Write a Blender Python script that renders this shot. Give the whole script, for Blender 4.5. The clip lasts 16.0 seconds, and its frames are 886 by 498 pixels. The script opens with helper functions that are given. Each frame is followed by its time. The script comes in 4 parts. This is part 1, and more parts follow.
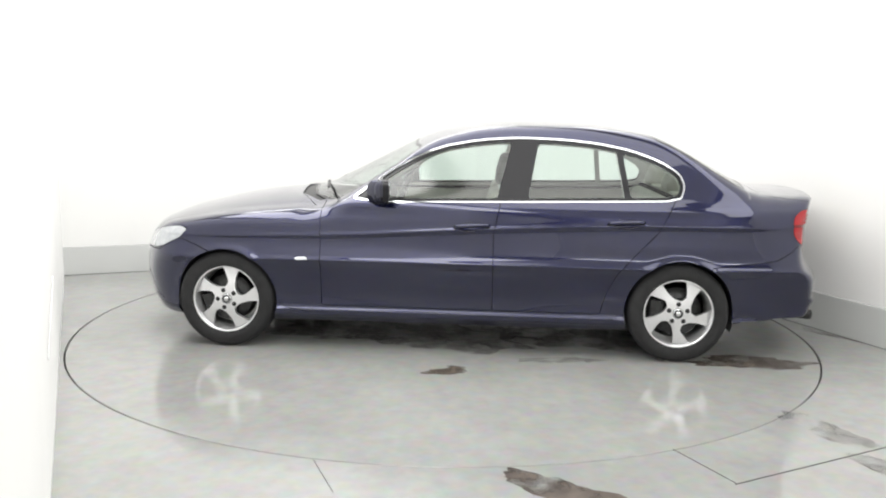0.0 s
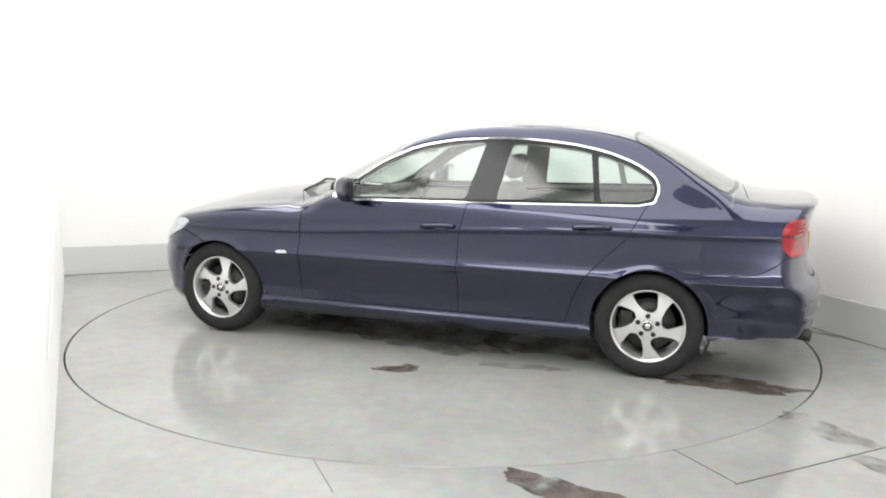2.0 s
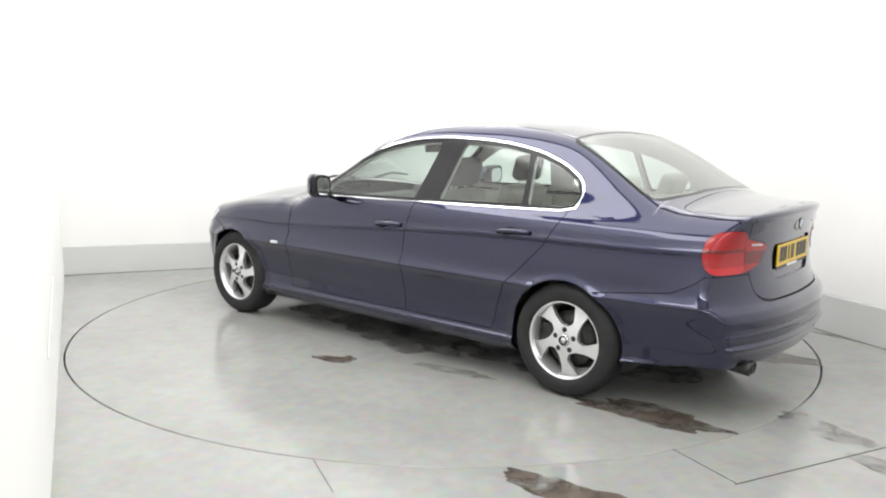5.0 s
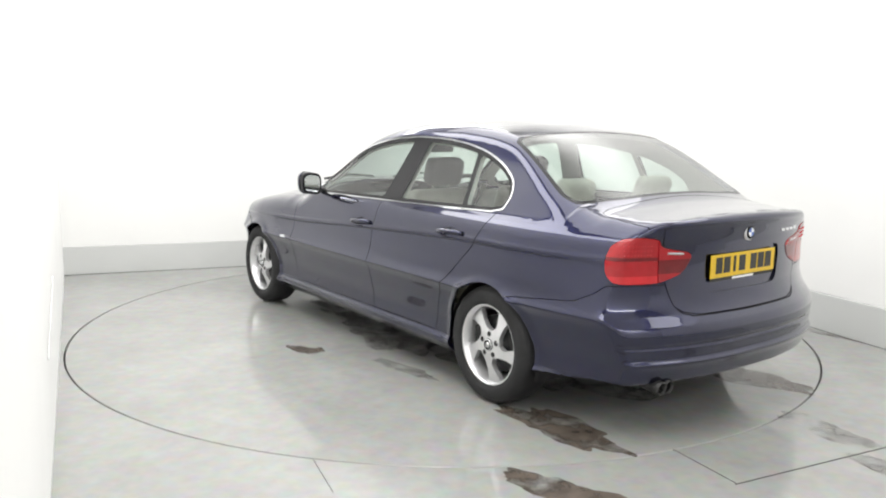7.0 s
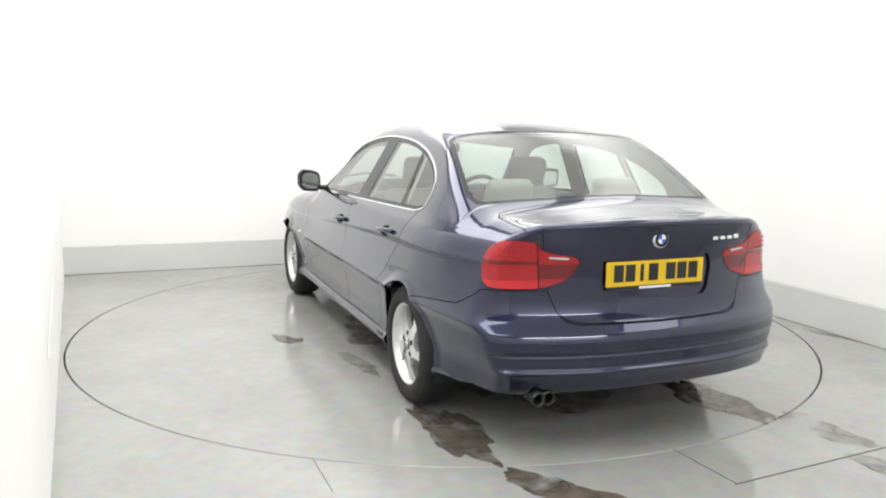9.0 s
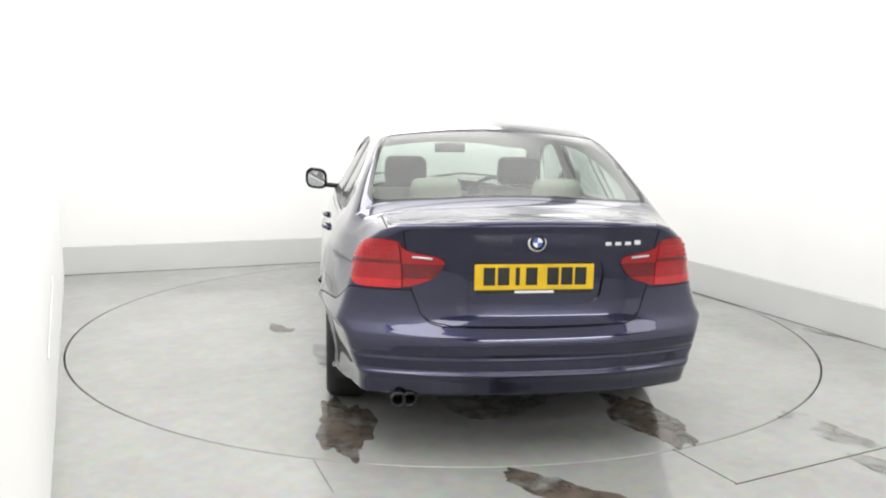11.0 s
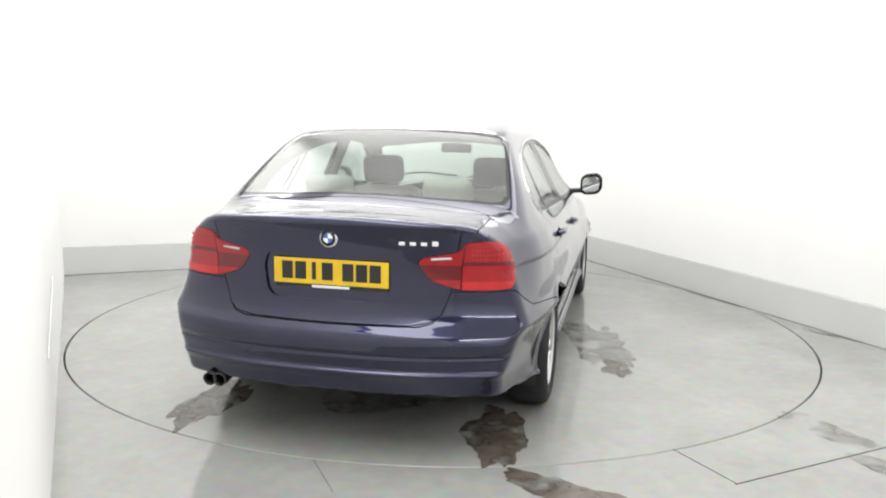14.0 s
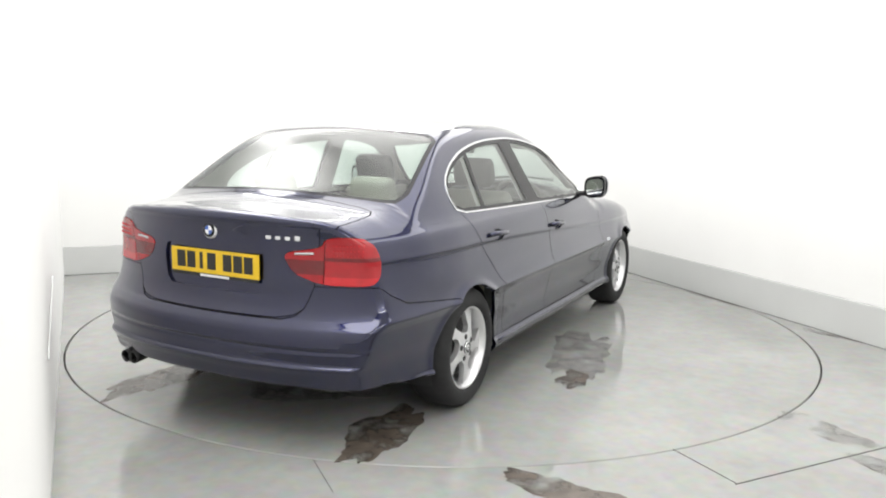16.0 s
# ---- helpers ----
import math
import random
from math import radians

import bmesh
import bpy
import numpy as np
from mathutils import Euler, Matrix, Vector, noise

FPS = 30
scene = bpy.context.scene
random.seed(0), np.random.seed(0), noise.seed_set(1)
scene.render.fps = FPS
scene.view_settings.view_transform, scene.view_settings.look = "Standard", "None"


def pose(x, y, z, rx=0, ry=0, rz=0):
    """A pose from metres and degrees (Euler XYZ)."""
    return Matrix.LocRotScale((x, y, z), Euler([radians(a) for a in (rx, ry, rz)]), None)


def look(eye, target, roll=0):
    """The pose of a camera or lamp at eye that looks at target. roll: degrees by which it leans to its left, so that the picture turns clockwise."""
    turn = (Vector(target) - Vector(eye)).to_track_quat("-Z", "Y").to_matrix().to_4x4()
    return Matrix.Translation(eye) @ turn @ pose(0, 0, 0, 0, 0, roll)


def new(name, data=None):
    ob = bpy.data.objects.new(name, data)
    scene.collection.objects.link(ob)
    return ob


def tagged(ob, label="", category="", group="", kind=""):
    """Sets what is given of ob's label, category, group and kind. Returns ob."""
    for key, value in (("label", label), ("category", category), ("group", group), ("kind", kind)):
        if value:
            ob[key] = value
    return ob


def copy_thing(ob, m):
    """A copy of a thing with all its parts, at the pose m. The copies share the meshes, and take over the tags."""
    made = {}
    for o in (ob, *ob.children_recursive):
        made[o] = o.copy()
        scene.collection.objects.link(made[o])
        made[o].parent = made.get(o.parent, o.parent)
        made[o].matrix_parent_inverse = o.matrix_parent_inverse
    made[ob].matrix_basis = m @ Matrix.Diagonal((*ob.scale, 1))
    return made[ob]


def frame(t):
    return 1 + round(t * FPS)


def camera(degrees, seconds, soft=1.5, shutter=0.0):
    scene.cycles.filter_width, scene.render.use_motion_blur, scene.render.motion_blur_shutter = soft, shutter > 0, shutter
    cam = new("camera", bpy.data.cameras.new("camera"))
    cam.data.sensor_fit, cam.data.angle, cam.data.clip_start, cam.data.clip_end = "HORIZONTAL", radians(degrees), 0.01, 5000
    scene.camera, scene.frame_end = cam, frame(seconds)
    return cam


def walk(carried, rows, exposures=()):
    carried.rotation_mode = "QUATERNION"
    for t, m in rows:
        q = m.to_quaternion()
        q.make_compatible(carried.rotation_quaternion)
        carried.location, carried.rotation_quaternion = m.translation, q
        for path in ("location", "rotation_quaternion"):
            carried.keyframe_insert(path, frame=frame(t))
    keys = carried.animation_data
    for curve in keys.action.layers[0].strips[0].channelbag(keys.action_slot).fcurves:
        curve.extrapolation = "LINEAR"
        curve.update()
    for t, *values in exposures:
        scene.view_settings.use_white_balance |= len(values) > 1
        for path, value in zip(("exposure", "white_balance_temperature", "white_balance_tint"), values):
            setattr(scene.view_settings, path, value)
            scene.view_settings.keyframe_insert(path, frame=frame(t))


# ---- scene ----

# camera: fixed on its stand
PITCH, YAW, ROLL = 8.977, -0.111, 1.011
EYE = Vector((0.0, -5.691, 1.433))
AIM = EYE + Vector((math.sin(radians(YAW)) * math.cos(radians(PITCH)), math.cos(radians(YAW)) * math.cos(radians(PITCH)), -math.sin(radians(PITCH))))
cam = camera(57.48, 16.0, soft=2.0)
walk(cam, [(0.0, look(EYE, AIM, ROLL)), (16.0, look(EYE, AIM, ROLL))])


def turn_at(t):
    """The heading of the turntable and the car, in degrees."""
    a = (t - 8) / 8
    return 119.677 - 7.0925 * (t - 8) - 0.256 * a * a - 0.045 * a ** 3


REAR_AXLE, FRONT_AXLE, HUB = -1.392, 1.405, 0.306
CAR_SHIFT = (0.088, 0.045)      # the turntable's axis in the car's own plan
TABLE_R = 2.484


# ---- light ----
world = bpy.data.worlds.new("world")
scene.world = world
world.use_nodes = True
world.node_tree.nodes["Background"].inputs[0].default_value = (0.95, 0.98, 1.0, 1)
world.node_tree.nodes["Background"].inputs[1].default_value = 0.6
scene.view_settings.exposure = 0.06
BOOTH = pose(0, 0, 0, 0, 0, 22.7)          # the booth's own axes: x along its back wall, y towards the back
LEFT, RIGHT, BACK, FRONT, HIGH = -2.62, 2.5, 2.68, -7.2, 3.3


def unseen_ceiling_lamp(x, y, wide, deep, watts):
    data = bpy.data.lights.new("unseen_ceiling_lamp", "AREA")
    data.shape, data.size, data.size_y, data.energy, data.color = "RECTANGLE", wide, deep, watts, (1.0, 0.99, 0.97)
    ob = new("unseen_ceiling_lamp", data)
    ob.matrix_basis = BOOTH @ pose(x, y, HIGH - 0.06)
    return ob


unseen_ceiling_lamp(0.0, -0.7, 2.2, 4.6, 88)
unseen_ceiling_lamp(0.0, -4.6, 2.8, 3.6, 16)
for lx, watts in ((LEFT + 0.75, 108), (RIGHT - 0.52, 62)):        # rows of tubes along the walls
    unseen_ceiling_lamp(lx, -1.4, 0.95, 6.4, watts)
# unseen front row, added to brighten the wall that the paint mirrors
unseen_ceiling_lamp(0.0, FRONT + 0.30, 3.6, 0.4, 70)
unseen_ceiling_lamp(0.0, BACK - 0.24, 3.4, 0.4, 34)


# ---- materials ----
def material(name, colour, rough=0.5, metal=0.0, vary=0.0, scale=6.0, bump=0.0, bump_scale=120.0, coat=0.0, rough_vary=0.0, spec=0.5, trans=0.0, glow=None):
    m = bpy.data.materials.new(name)
    m.use_nodes = True
    nt = m.node_tree
    p = nt.nodes["Principled BSDF"]
    p.inputs["Base Color"].default_value = (*colour, 1)
    p.inputs["Roughness"].default_value = rough
    p.inputs["Metallic"].default_value = metal
    p.inputs["Coat Weight"].default_value = coat
    p.inputs["Coat Roughness"].default_value = 0.035
    p.inputs["Coat IOR"].default_value = 1.45
    p.inputs["Specular IOR Level"].default_value = spec
    p.inputs["Transmission Weight"].default_value = trans
    if glow:
        p.inputs["Emission Color"].default_value = (*colour, 1)
        p.inputs["Emission Strength"].default_value = glow
    tc = nt.nodes.new("ShaderNodeTexCoord")
    if vary or rough_vary:
        n = nt.nodes.new("ShaderNodeTexNoise")
        n.inputs["Scale"].default_value, n.inputs["Detail"].default_value = scale, 7
        nt.links.new(tc.outputs["Object"], n.inputs["Vector"])
        if vary:
            r = nt.nodes.new("ShaderNodeValToRGB")
            r.color_ramp.elements[0].position, r.color_ramp.elements[1].position = 0.3, 0.7
            r.color_ramp.elements[0].color = (*[c * (1 - vary) for c in colour], 1)
            r.color_ramp.elements[1].color = (*[min(1, c * (1 + vary)) for c in colour], 1)
            nt.links.new(n.outputs["Fac"], r.inputs[0])
            nt.links.new(r.outputs[0], p.inputs["Base Color"])
        if rough_vary:
            mr = nt.nodes.new("ShaderNodeMapRange")
            mr.inputs["From Min"].default_value, mr.inputs["From Max"].default_value = 0.3, 0.7
            mr.inputs["To Min"].default_value, mr.inputs["To Max"].default_value = max(0.02, rough - rough_vary), rough + rough_vary
            nt.links.new(n.outputs["Fac"], mr.inputs["Value"])
            nt.links.new(mr.outputs[0], p.inputs["Roughness"])
    if bump:
        n2 = nt.nodes.new("ShaderNodeTexNoise")
        n2.inputs["Scale"].default_value, n2.inputs["Detail"].default_value = bump_scale, 4
        nt.links.new(tc.outputs["Object"], n2.inputs["Vector"])
        b = nt.nodes.new("ShaderNodeBump")
        b.inputs["Strength"].default_value, b.inputs["Distance"].default_value = bump, 0.004
        nt.links.new(n2.outputs["Fac"], b.inputs["Height"])
        nt.links.new(b.outputs[0], p.inputs["Normal"])
    return m


def pane_material(name, tint, gloss=0.0, least=0.043):
    """Thin tinted glass: see-through, with a mirror-like sheen that grows towards the edge."""
    m = bpy.data.materials.new(name)
    m.use_nodes = True
    nt = m.node_tree
    nt.nodes.remove(nt.nodes["Principled BSDF"])
    out = nt.nodes["Material Output"]
    a, b, mix, lw, power, one, twice, rest, both = (nt.nodes.new("ShaderNode" + k) for k in ("BsdfTransparent", "BsdfGlossy", "MixShader", "LayerWeight", "Math", "Math", "Math", "Math", "Math"))
    a.inputs[0].default_value = (*tint, 1)
    b.inputs["Roughness"].default_value = gloss
    lw.inputs["Blend"].default_value = 0.5
    power.operation, power.inputs[1].default_value = "POWER", 4.6
    one.operation, one.inputs[1].default_value, one.inputs[2].default_value = "MULTIPLY_ADD", 1 - least, least
    twice.operation, twice.inputs[1].default_value = "MULTIPLY", 2.0
    rest.operation, rest.inputs[1].default_value = "ADD", 1.0
    both.operation = "DIVIDE"
    for s, d in ((lw.outputs["Facing"], power.inputs[0]), (power.outputs[0], one.inputs[0]), (one.outputs[0], twice.inputs[0]), (one.outputs[0], rest.inputs[0]),
                 (twice.outputs[0], both.inputs[0]), (rest.outputs[0], both.inputs[1]), (both.outputs[0], mix.inputs[0]),
                 (a.outputs[0], mix.inputs[1]), (b.outputs[0], mix.inputs[2]), (mix.outputs[0], out.inputs[0])):
        nt.links.new(s, d)
    return m


PAINT = material("blue_paint", (0.0042, 0.0058, 0.040), 0.24, 0.9, vary=0.06, scale=3.0, coat=1.0)
PAINT.node_tree.nodes["Principled BSDF"].inputs["Coat IOR"].default_value = 1.64
PAINT.node_tree.nodes["Principled BSDF"].inputs["Coat Roughness"].default_value = 0.03
BLACK = material("black_plastic", (0.012, 0.012, 0.013), 0.45, vary=0.2, scale=20)
GLOSS_BLACK = material("gloss_black_trim", (0.010, 0.010, 0.012), 0.18, spec=0.3)
SEAM = material("panel_gap", (0.006, 0.006, 0.008), 0.7)
CHROME = material("bright_trim", (0.78, 0.79, 0.80), 0.09, 1.0, vary=0.04, scale=9)
ALLOY = material("silver_alloy", (0.78, 0.78, 0.79), 0.28, 0.75, vary=0.05, scale=14, coat=0.4)
DARK_METAL = material("brake_metal", (0.055, 0.055, 0.055), 0.45, 0.8, vary=0.3, scale=30)
RUBBER = material("tyre_rubber", (0.014, 0.014, 0.015), 0.78, vary=0.25, scale=22, bump=0.3, bump_scale=90)
RED_LENS = material("red_lens", (0.33, 0.004, 0.009), 0.16, coat=0.35, vary=0.12, scale=18, bump=0.25, bump_scale=45)
DARK_LENS = material("deep_red_lens", (0.13, 0.002, 0.005), 0.14, coat=0.35, vary=0.15, scale=24, bump=0.3, bump_scale=60)
PINK_LENS = material("pale_red_lens", (0.50, 0.012, 0.018), 0.14, coat=0.35, vary=0.1, scale=18)
CLEAR_LENS = material("clear_lens", (0.50, 0.52, 0.54), 0.10, 0.3, coat=1.0, vary=0.15, scale=25)
GLASS = pane_material("tinted_glass", (0.79, 0.87, 0.83), 0.10)
REAR_GLASS = pane_material("rear_tinted_glass", (0.64, 0.73, 0.68), 0.24, 0.035)
LEATHER = material("cream_leather", (0.31, 0.29, 0.25), 0.5, vary=0.12, scale=8, bump=0.25, bump_scale=70)
DARK_CLOTH = material("dark_trim", (0.035, 0.034, 0.033), 0.65, vary=0.2, scale=25, bump=0.2)
GREY_TRIM = material("grey_trim", (0.50, 0.48, 0.44), 0.7, vary=0.12, scale=10)
HEADLINER = material("headliner", (0.50, 0.49, 0.46), 0.9, vary=0.06, scale=12)
YELLOW = material("yellow_plate", (0.72, 0.47, 0.012), 0.32, vary=0.06, scale=15)
MIRROR = material("mirror_silver", (0.75, 0.77, 0.78), 0.03, 1.0)
INK = material("plate_ink", (0.012, 0.012, 0.012), 0.4)
WHITE_MARK = material("white_mark", (0.8, 0.8, 0.8), 0.3)
BLUE_MARK = material("blue_mark", (0.05, 0.12, 0.42), 0.3)
WALL = material("white_wall", (0.86, 0.86, 0.85), 0.75, vary=0.02, scale=1.2, bump=0.05, bump_scale=30)
SKIRT = material("grey_skirting", (0.60, 0.61, 0.60), 0.40, vary=0.02, scale=3.0)
GROOVE = material("dark_joint", (0.06, 0.058, 0.054), 0.8, vary=0.3, scale=14)
CEILING = material("grey_ceiling", (0.45, 0.45, 0.45), 0.8, vary=0.02)
WET = material("wet_brown_stain", (0.100, 0.083, 0.069), 0.16, vary=0.35, scale=9, rough_vary=0.08)
# grey of damp stains, and of the shade painted under the car
DAMP_AND_SHADE = material("damp_and_shade_grey", (0.225, 0.221, 0.213), 0.09, vary=0.2, scale=7, rough_vary=0.08)


def floor_material(name, colour):
    """Painted concrete, worn and damp: mottled grey, with glossy and dull areas."""
    m = material(name, colour, 0.2, vary=0.0, bump=0.06, bump_scale=25)
    nt = m.node_tree
    p = nt.nodes["Principled BSDF"]
    tc = nt.nodes["Texture Coordinate"]
    big, fine = nt.nodes.new("ShaderNodeTexNoise"), nt.nodes.new("ShaderNodeTexNoise")
    big.inputs["Scale"].default_value, big.inputs["Detail"].default_value, big.inputs["Roughness"].default_value = 0.9, 8, 0.62
    fine.inputs["Scale"].default_value, fine.inputs["Detail"].default_value = 14, 6
    ramp, mix, mr = nt.nodes.new("ShaderNodeValToRGB"), nt.nodes.new("ShaderNodeMix"), nt.nodes.new("ShaderNodeMapRange")
    ramp.color_ramp.elements[0].position, ramp.color_ramp.elements[1].position = 0.34, 0.66
    ramp.color_ramp.elements[0].color = (*[c * 0.88 for c in colour], 1)
    ramp.color_ramp.elements[1].color = (*[c * 1.08 for c in colour], 1)
    mix.data_type, mix.blend_type = "RGBA", "SOFT_LIGHT"
    mix.inputs["Factor"].default_value = 0.28
    mr.inputs["From Min"].default_value, mr.inputs["From Max"].default_value = 0.36, 0.64
    mr.inputs["To Min"].default_value, mr.inputs["To Max"].default_value = 0.04, 0.26
    nt.links.new(tc.outputs["Object"], big.inputs["Vector"])
    nt.links.new(tc.outputs["Object"], fine.inputs["Vector"])
    nt.links.new(big.outputs["Fac"], ramp.inputs[0])
    nt.links.new(ramp.outputs[0], mix.inputs[6])
    nt.links.new(fine.outputs["Color"], mix.inputs[7])
    nt.links.new(mix.outputs[2], p.inputs["Base Color"])
    nt.links.new(big.outputs["Fac"], mr.inputs["Value"])
    nt.links.new(mr.outputs[0], p.inputs["Roughness"])
    return m


def ragged_edge(m, scale, low, high):
    """Breaks a stain or a shade patch up, so that the floor shows through it in places."""
    nt = m.node_tree
    p, out = nt.nodes["Principled BSDF"], nt.nodes["Material Output"]
    n, r, clear, mix = (nt.nodes.new("ShaderNode" + k) for k in ("TexNoise", "MapRange", "BsdfTransparent", "MixShader"))
    n.inputs["Scale"].default_value, n.inputs["Detail"].default_value, n.inputs["Roughness"].default_value = scale, 6, 0.6
    r.inputs["From Min"].default_value, r.inputs["From Max"].default_value = low, high
    for s, d in ((nt.nodes["Texture Coordinate"].outputs["Object"], n.inputs["Vector"]), (n.outputs["Fac"], r.inputs["Value"]), (r.outputs[0], mix.inputs[0]),
                 (clear.outputs[0], mix.inputs[1]), (p.outputs[0], mix.inputs[2]), (mix.outputs[0], out.inputs[0])):
        nt.links.new(s, d)


ragged_edge(WET, 6.0, 0.30, 0.52)
ragged_edge(DAMP_AND_SHADE, 4.0, 0.40, 0.62)
FLOOR = floor_material("damp_floor_paint", (0.305, 0.308, 0.298))
TABLE = floor_material("damp_turntable_paint", (0.305, 0.308, 0.296))


# ---- building blocks ----
def part(name, bm, mat, parent=None, label="", smooth=False):
    me = bpy.data.meshes.new(name)
    bm.to_mesh(me)
    bm.free()
    me.materials.append(mat)
    if smooth:
        me.polygons.foreach_set("use_smooth", [True] * len(me.polygons))
    ob = new(name, me)
    ob.parent = parent
    return tagged(ob, label)


def box_bm(x0, x1, y0, y1, z0, z1, bevel=0.0, segments=2):
    bm = bmesh.new()
    bmesh.ops.create_cube(bm, size=1)
    for v in bm.verts:
        v.co = Vector(((x0 + x1) / 2 + v.co.x * (x1 - x0), (y0 + y1) / 2 + v.co.y * (y1 - y0), (z0 + z1) / 2 + v.co.z * (z1 - z0)))
    if bevel:
        bmesh.ops.bevel(bm, geom=bm.edges[:], offset=bevel, segments=segments, profile=0.5, affect="EDGES")
    return bm


def prism_bm(outline, z0, z1):
    """A plate of an outline in plan, from z0 to z1."""
    bm = bmesh.new()
    top = bm.faces.new([bm.verts.new((x, y, z1)) for x, y in outline])
    low = bmesh.ops.extrude_face_region(bm, geom=[top])
    for g in low["geom"]:
        if isinstance(g, bmesh.types.BMVert):
            g.co.z = z0
    bmesh.ops.recalc_face_normals(bm, faces=bm.faces[:])
    return bm


def lathe_bm(profile, segments=64, axis="Y"):
    """Turns a profile of (radius, along) about an axis; closed where the radius is 0."""
    bm = bmesh.new()
    rings = []
    for r, a in profile:
        ring = []
        for i in range(segments):
            t = 2 * math.pi * i / segments
            c, s = r * math.cos(t), r * math.sin(t)
            ring.append(bm.verts.new((c, a, s) if axis == "Y" else (c, s, a)))
        rings.append(ring)
    for p, q in zip(rings, rings[1:]):
        for i in range(segments):
            bm.faces.new((p[i], p[(i + 1) % segments], q[(i + 1) % segments], q[i]))
    bmesh.ops.remove_doubles(bm, verts=bm.verts[:], dist=1e-5)
    bmesh.ops.recalc_face_normals(bm, faces=bm.faces[:])
    return bm


def tube_bm(points, radius, sides=8, closed=False):
    bm = bmesh.new()
    rings, n = [], len(points)
    pts = [Vector(p) for p in points]
    for i, p in enumerate(pts):
        d = (pts[(i + 1) % n] - pts[i - 1]) if closed or 0 < i < n - 1 else (pts[1] - pts[0] if i == 0 else pts[-1] - pts[-2])
        d.normalize()
        a = d.cross(Vector((0, 0, 1)) if abs(d.z) < 0.9 else Vector((0, 1, 0))).normalized()
        b = d.cross(a)
        rings.append([bm.verts.new(p + radius * (math.cos(t) * a + math.sin(t) * b)) for t in (2 * math.pi * k / sides for k in range(sides))])
    for i in range(n if closed else n - 1):
        p, q = rings[i], rings[(i + 1) % n]
        for k in range(sides):
            bm.faces.new((p[k], p[(k + 1) % sides], q[(k + 1) % sides], q[k]))
    if not closed:
        bm.faces.new(rings[0][::-1]), bm.faces.new(rings[-1])
    bmesh.ops.recalc_face_normals(bm, faces=bm.faces[:])
    return bm


def cushion_bm(x0, x1, y0, y1, z0, z1, r):
    return box_bm(x0, x1, y0, y1, z0, z1, r, 4)


# ---- the booth ----
def put(ob, label, category, kind="structure"):
    ob.matrix_basis = BOOTH
    return tagged(ob, label, category, kind=kind)


def ring_outline(radius, a0, a1, n):
    return [(radius * math.cos(a0 + (a1 - a0) * i / n), radius * math.sin(a0 + (a1 - a0) * i / n)) for i in range(n + 1)]


def floor_bm():
    """The fixed floor: a sheet with a round opening for the turntable."""
    bm = bmesh.new()
    n = 192
    inner = [bm.verts.new((x, y, 0)) for x, y in ring_outline(TABLE_R + 0.008, 0, 2 * math.pi, n)[:-1]]
    outer, deep = [], []
    for v in inner:
        d = Vector((v.co.x, v.co.y)).normalized()
        k = min((RIGHT if d.x > 0 else -LEFT) / max(abs(d.x), 1e-6), (BACK if d.y > 0 else 2.9) / max(abs(d.y), 1e-6))
        outer.append(bm.verts.new((d.x * k, d.y * k, 0)))
        deep.append(bm.verts.new((v.co.x, v.co.y, -0.03)))
    for i in range(n):
        j = (i + 1) % n
        bm.faces.new((inner[i], inner[j], outer[j], outer[i]))
        bm.faces.new((inner[j], inner[i], deep[i], deep[j]))
    c = [bm.verts.new(p) for p in ((LEFT, -2.9, 0), (RIGHT, -2.9, 0), (RIGHT, FRONT, 0), (LEFT, FRONT, 0))]
    bm.faces.new(c)
    bmesh.ops.recalc_face_normals(bm, faces=bm.faces[:])
    for f in bm.faces:
        if f.normal.z < -0.5:
            f.normal_flip()
    return bm


floor = put(part("floor", floor_bm(), FLOOR), "mottled grey painted concrete floor, damp and glossy", "floor")
put(part("ground", box_bm(LEFT - 0.3, RIGHT + 0.3, FRONT - 0.3, BACK + 0.3, -0.3, -0.032), GROOVE), "dark pit under the booth floor", "ground")
T = 0.12
LEFT_FAR, LEFT_NEAR = -2.60, -2.285        # the left wall runs a little askew
put(part("wall_back", box_bm(LEFT - T, RIGHT + T, BACK, BACK + T, 0.255, HIGH), WALL), "plain white booth wall, brightly lit", "wall")
put(part("wall_right", box_bm(RIGHT, RIGHT + T, FRONT, BACK, 0.268, HIGH), WALL), "plain white booth wall, brightly lit", "wall")
put(part("wall_left", prism_bm([(LEFT_FAR - T, BACK), (LEFT_FAR, BACK), (LEFT_NEAR, FRONT), (LEFT_NEAR - T, FRONT)], -0.02, HIGH), WALL), "plain white booth wall down to the floor", "wall")
# added wall behind the camera, unseen except as a reflection in the car
put(part("wall_front", box_bm(LEFT - T, RIGHT + T, FRONT - T, FRONT, -0.02, HIGH), WALL), "unseen plain white wall added to close the booth", "wall")
put(part("ceiling", box_bm(LEFT - T, RIGHT + T, FRONT - T, BACK + T, HIGH, HIGH + T), CEILING), "plain grey booth ceiling", "ceiling")


def cove_bm(radius, z0, z1):
    """The rounded corner between the back and the right wall."""
    cx, cy = RIGHT - radius, BACK - radius
    bm = bmesh.new()
    arc = [(cx + radius * math.cos(a), cy + radius * math.sin(a)) for a in (math.pi / 2 * i / 40 for i in range(41))]
    low, high = ([bm.verts.new((x, y, z)) for x, y in arc] for z in (z0, z1))
    for i in range(40):
        bm.faces.new((low[i + 1], low[i], high[i], high[i + 1])).smooth = True
    sole = [bm.verts.new((x, y, z0)) for x, y in [(RIGHT, BACK)] + arc[::-1]]
    bm.faces.new(sole)
    return bm


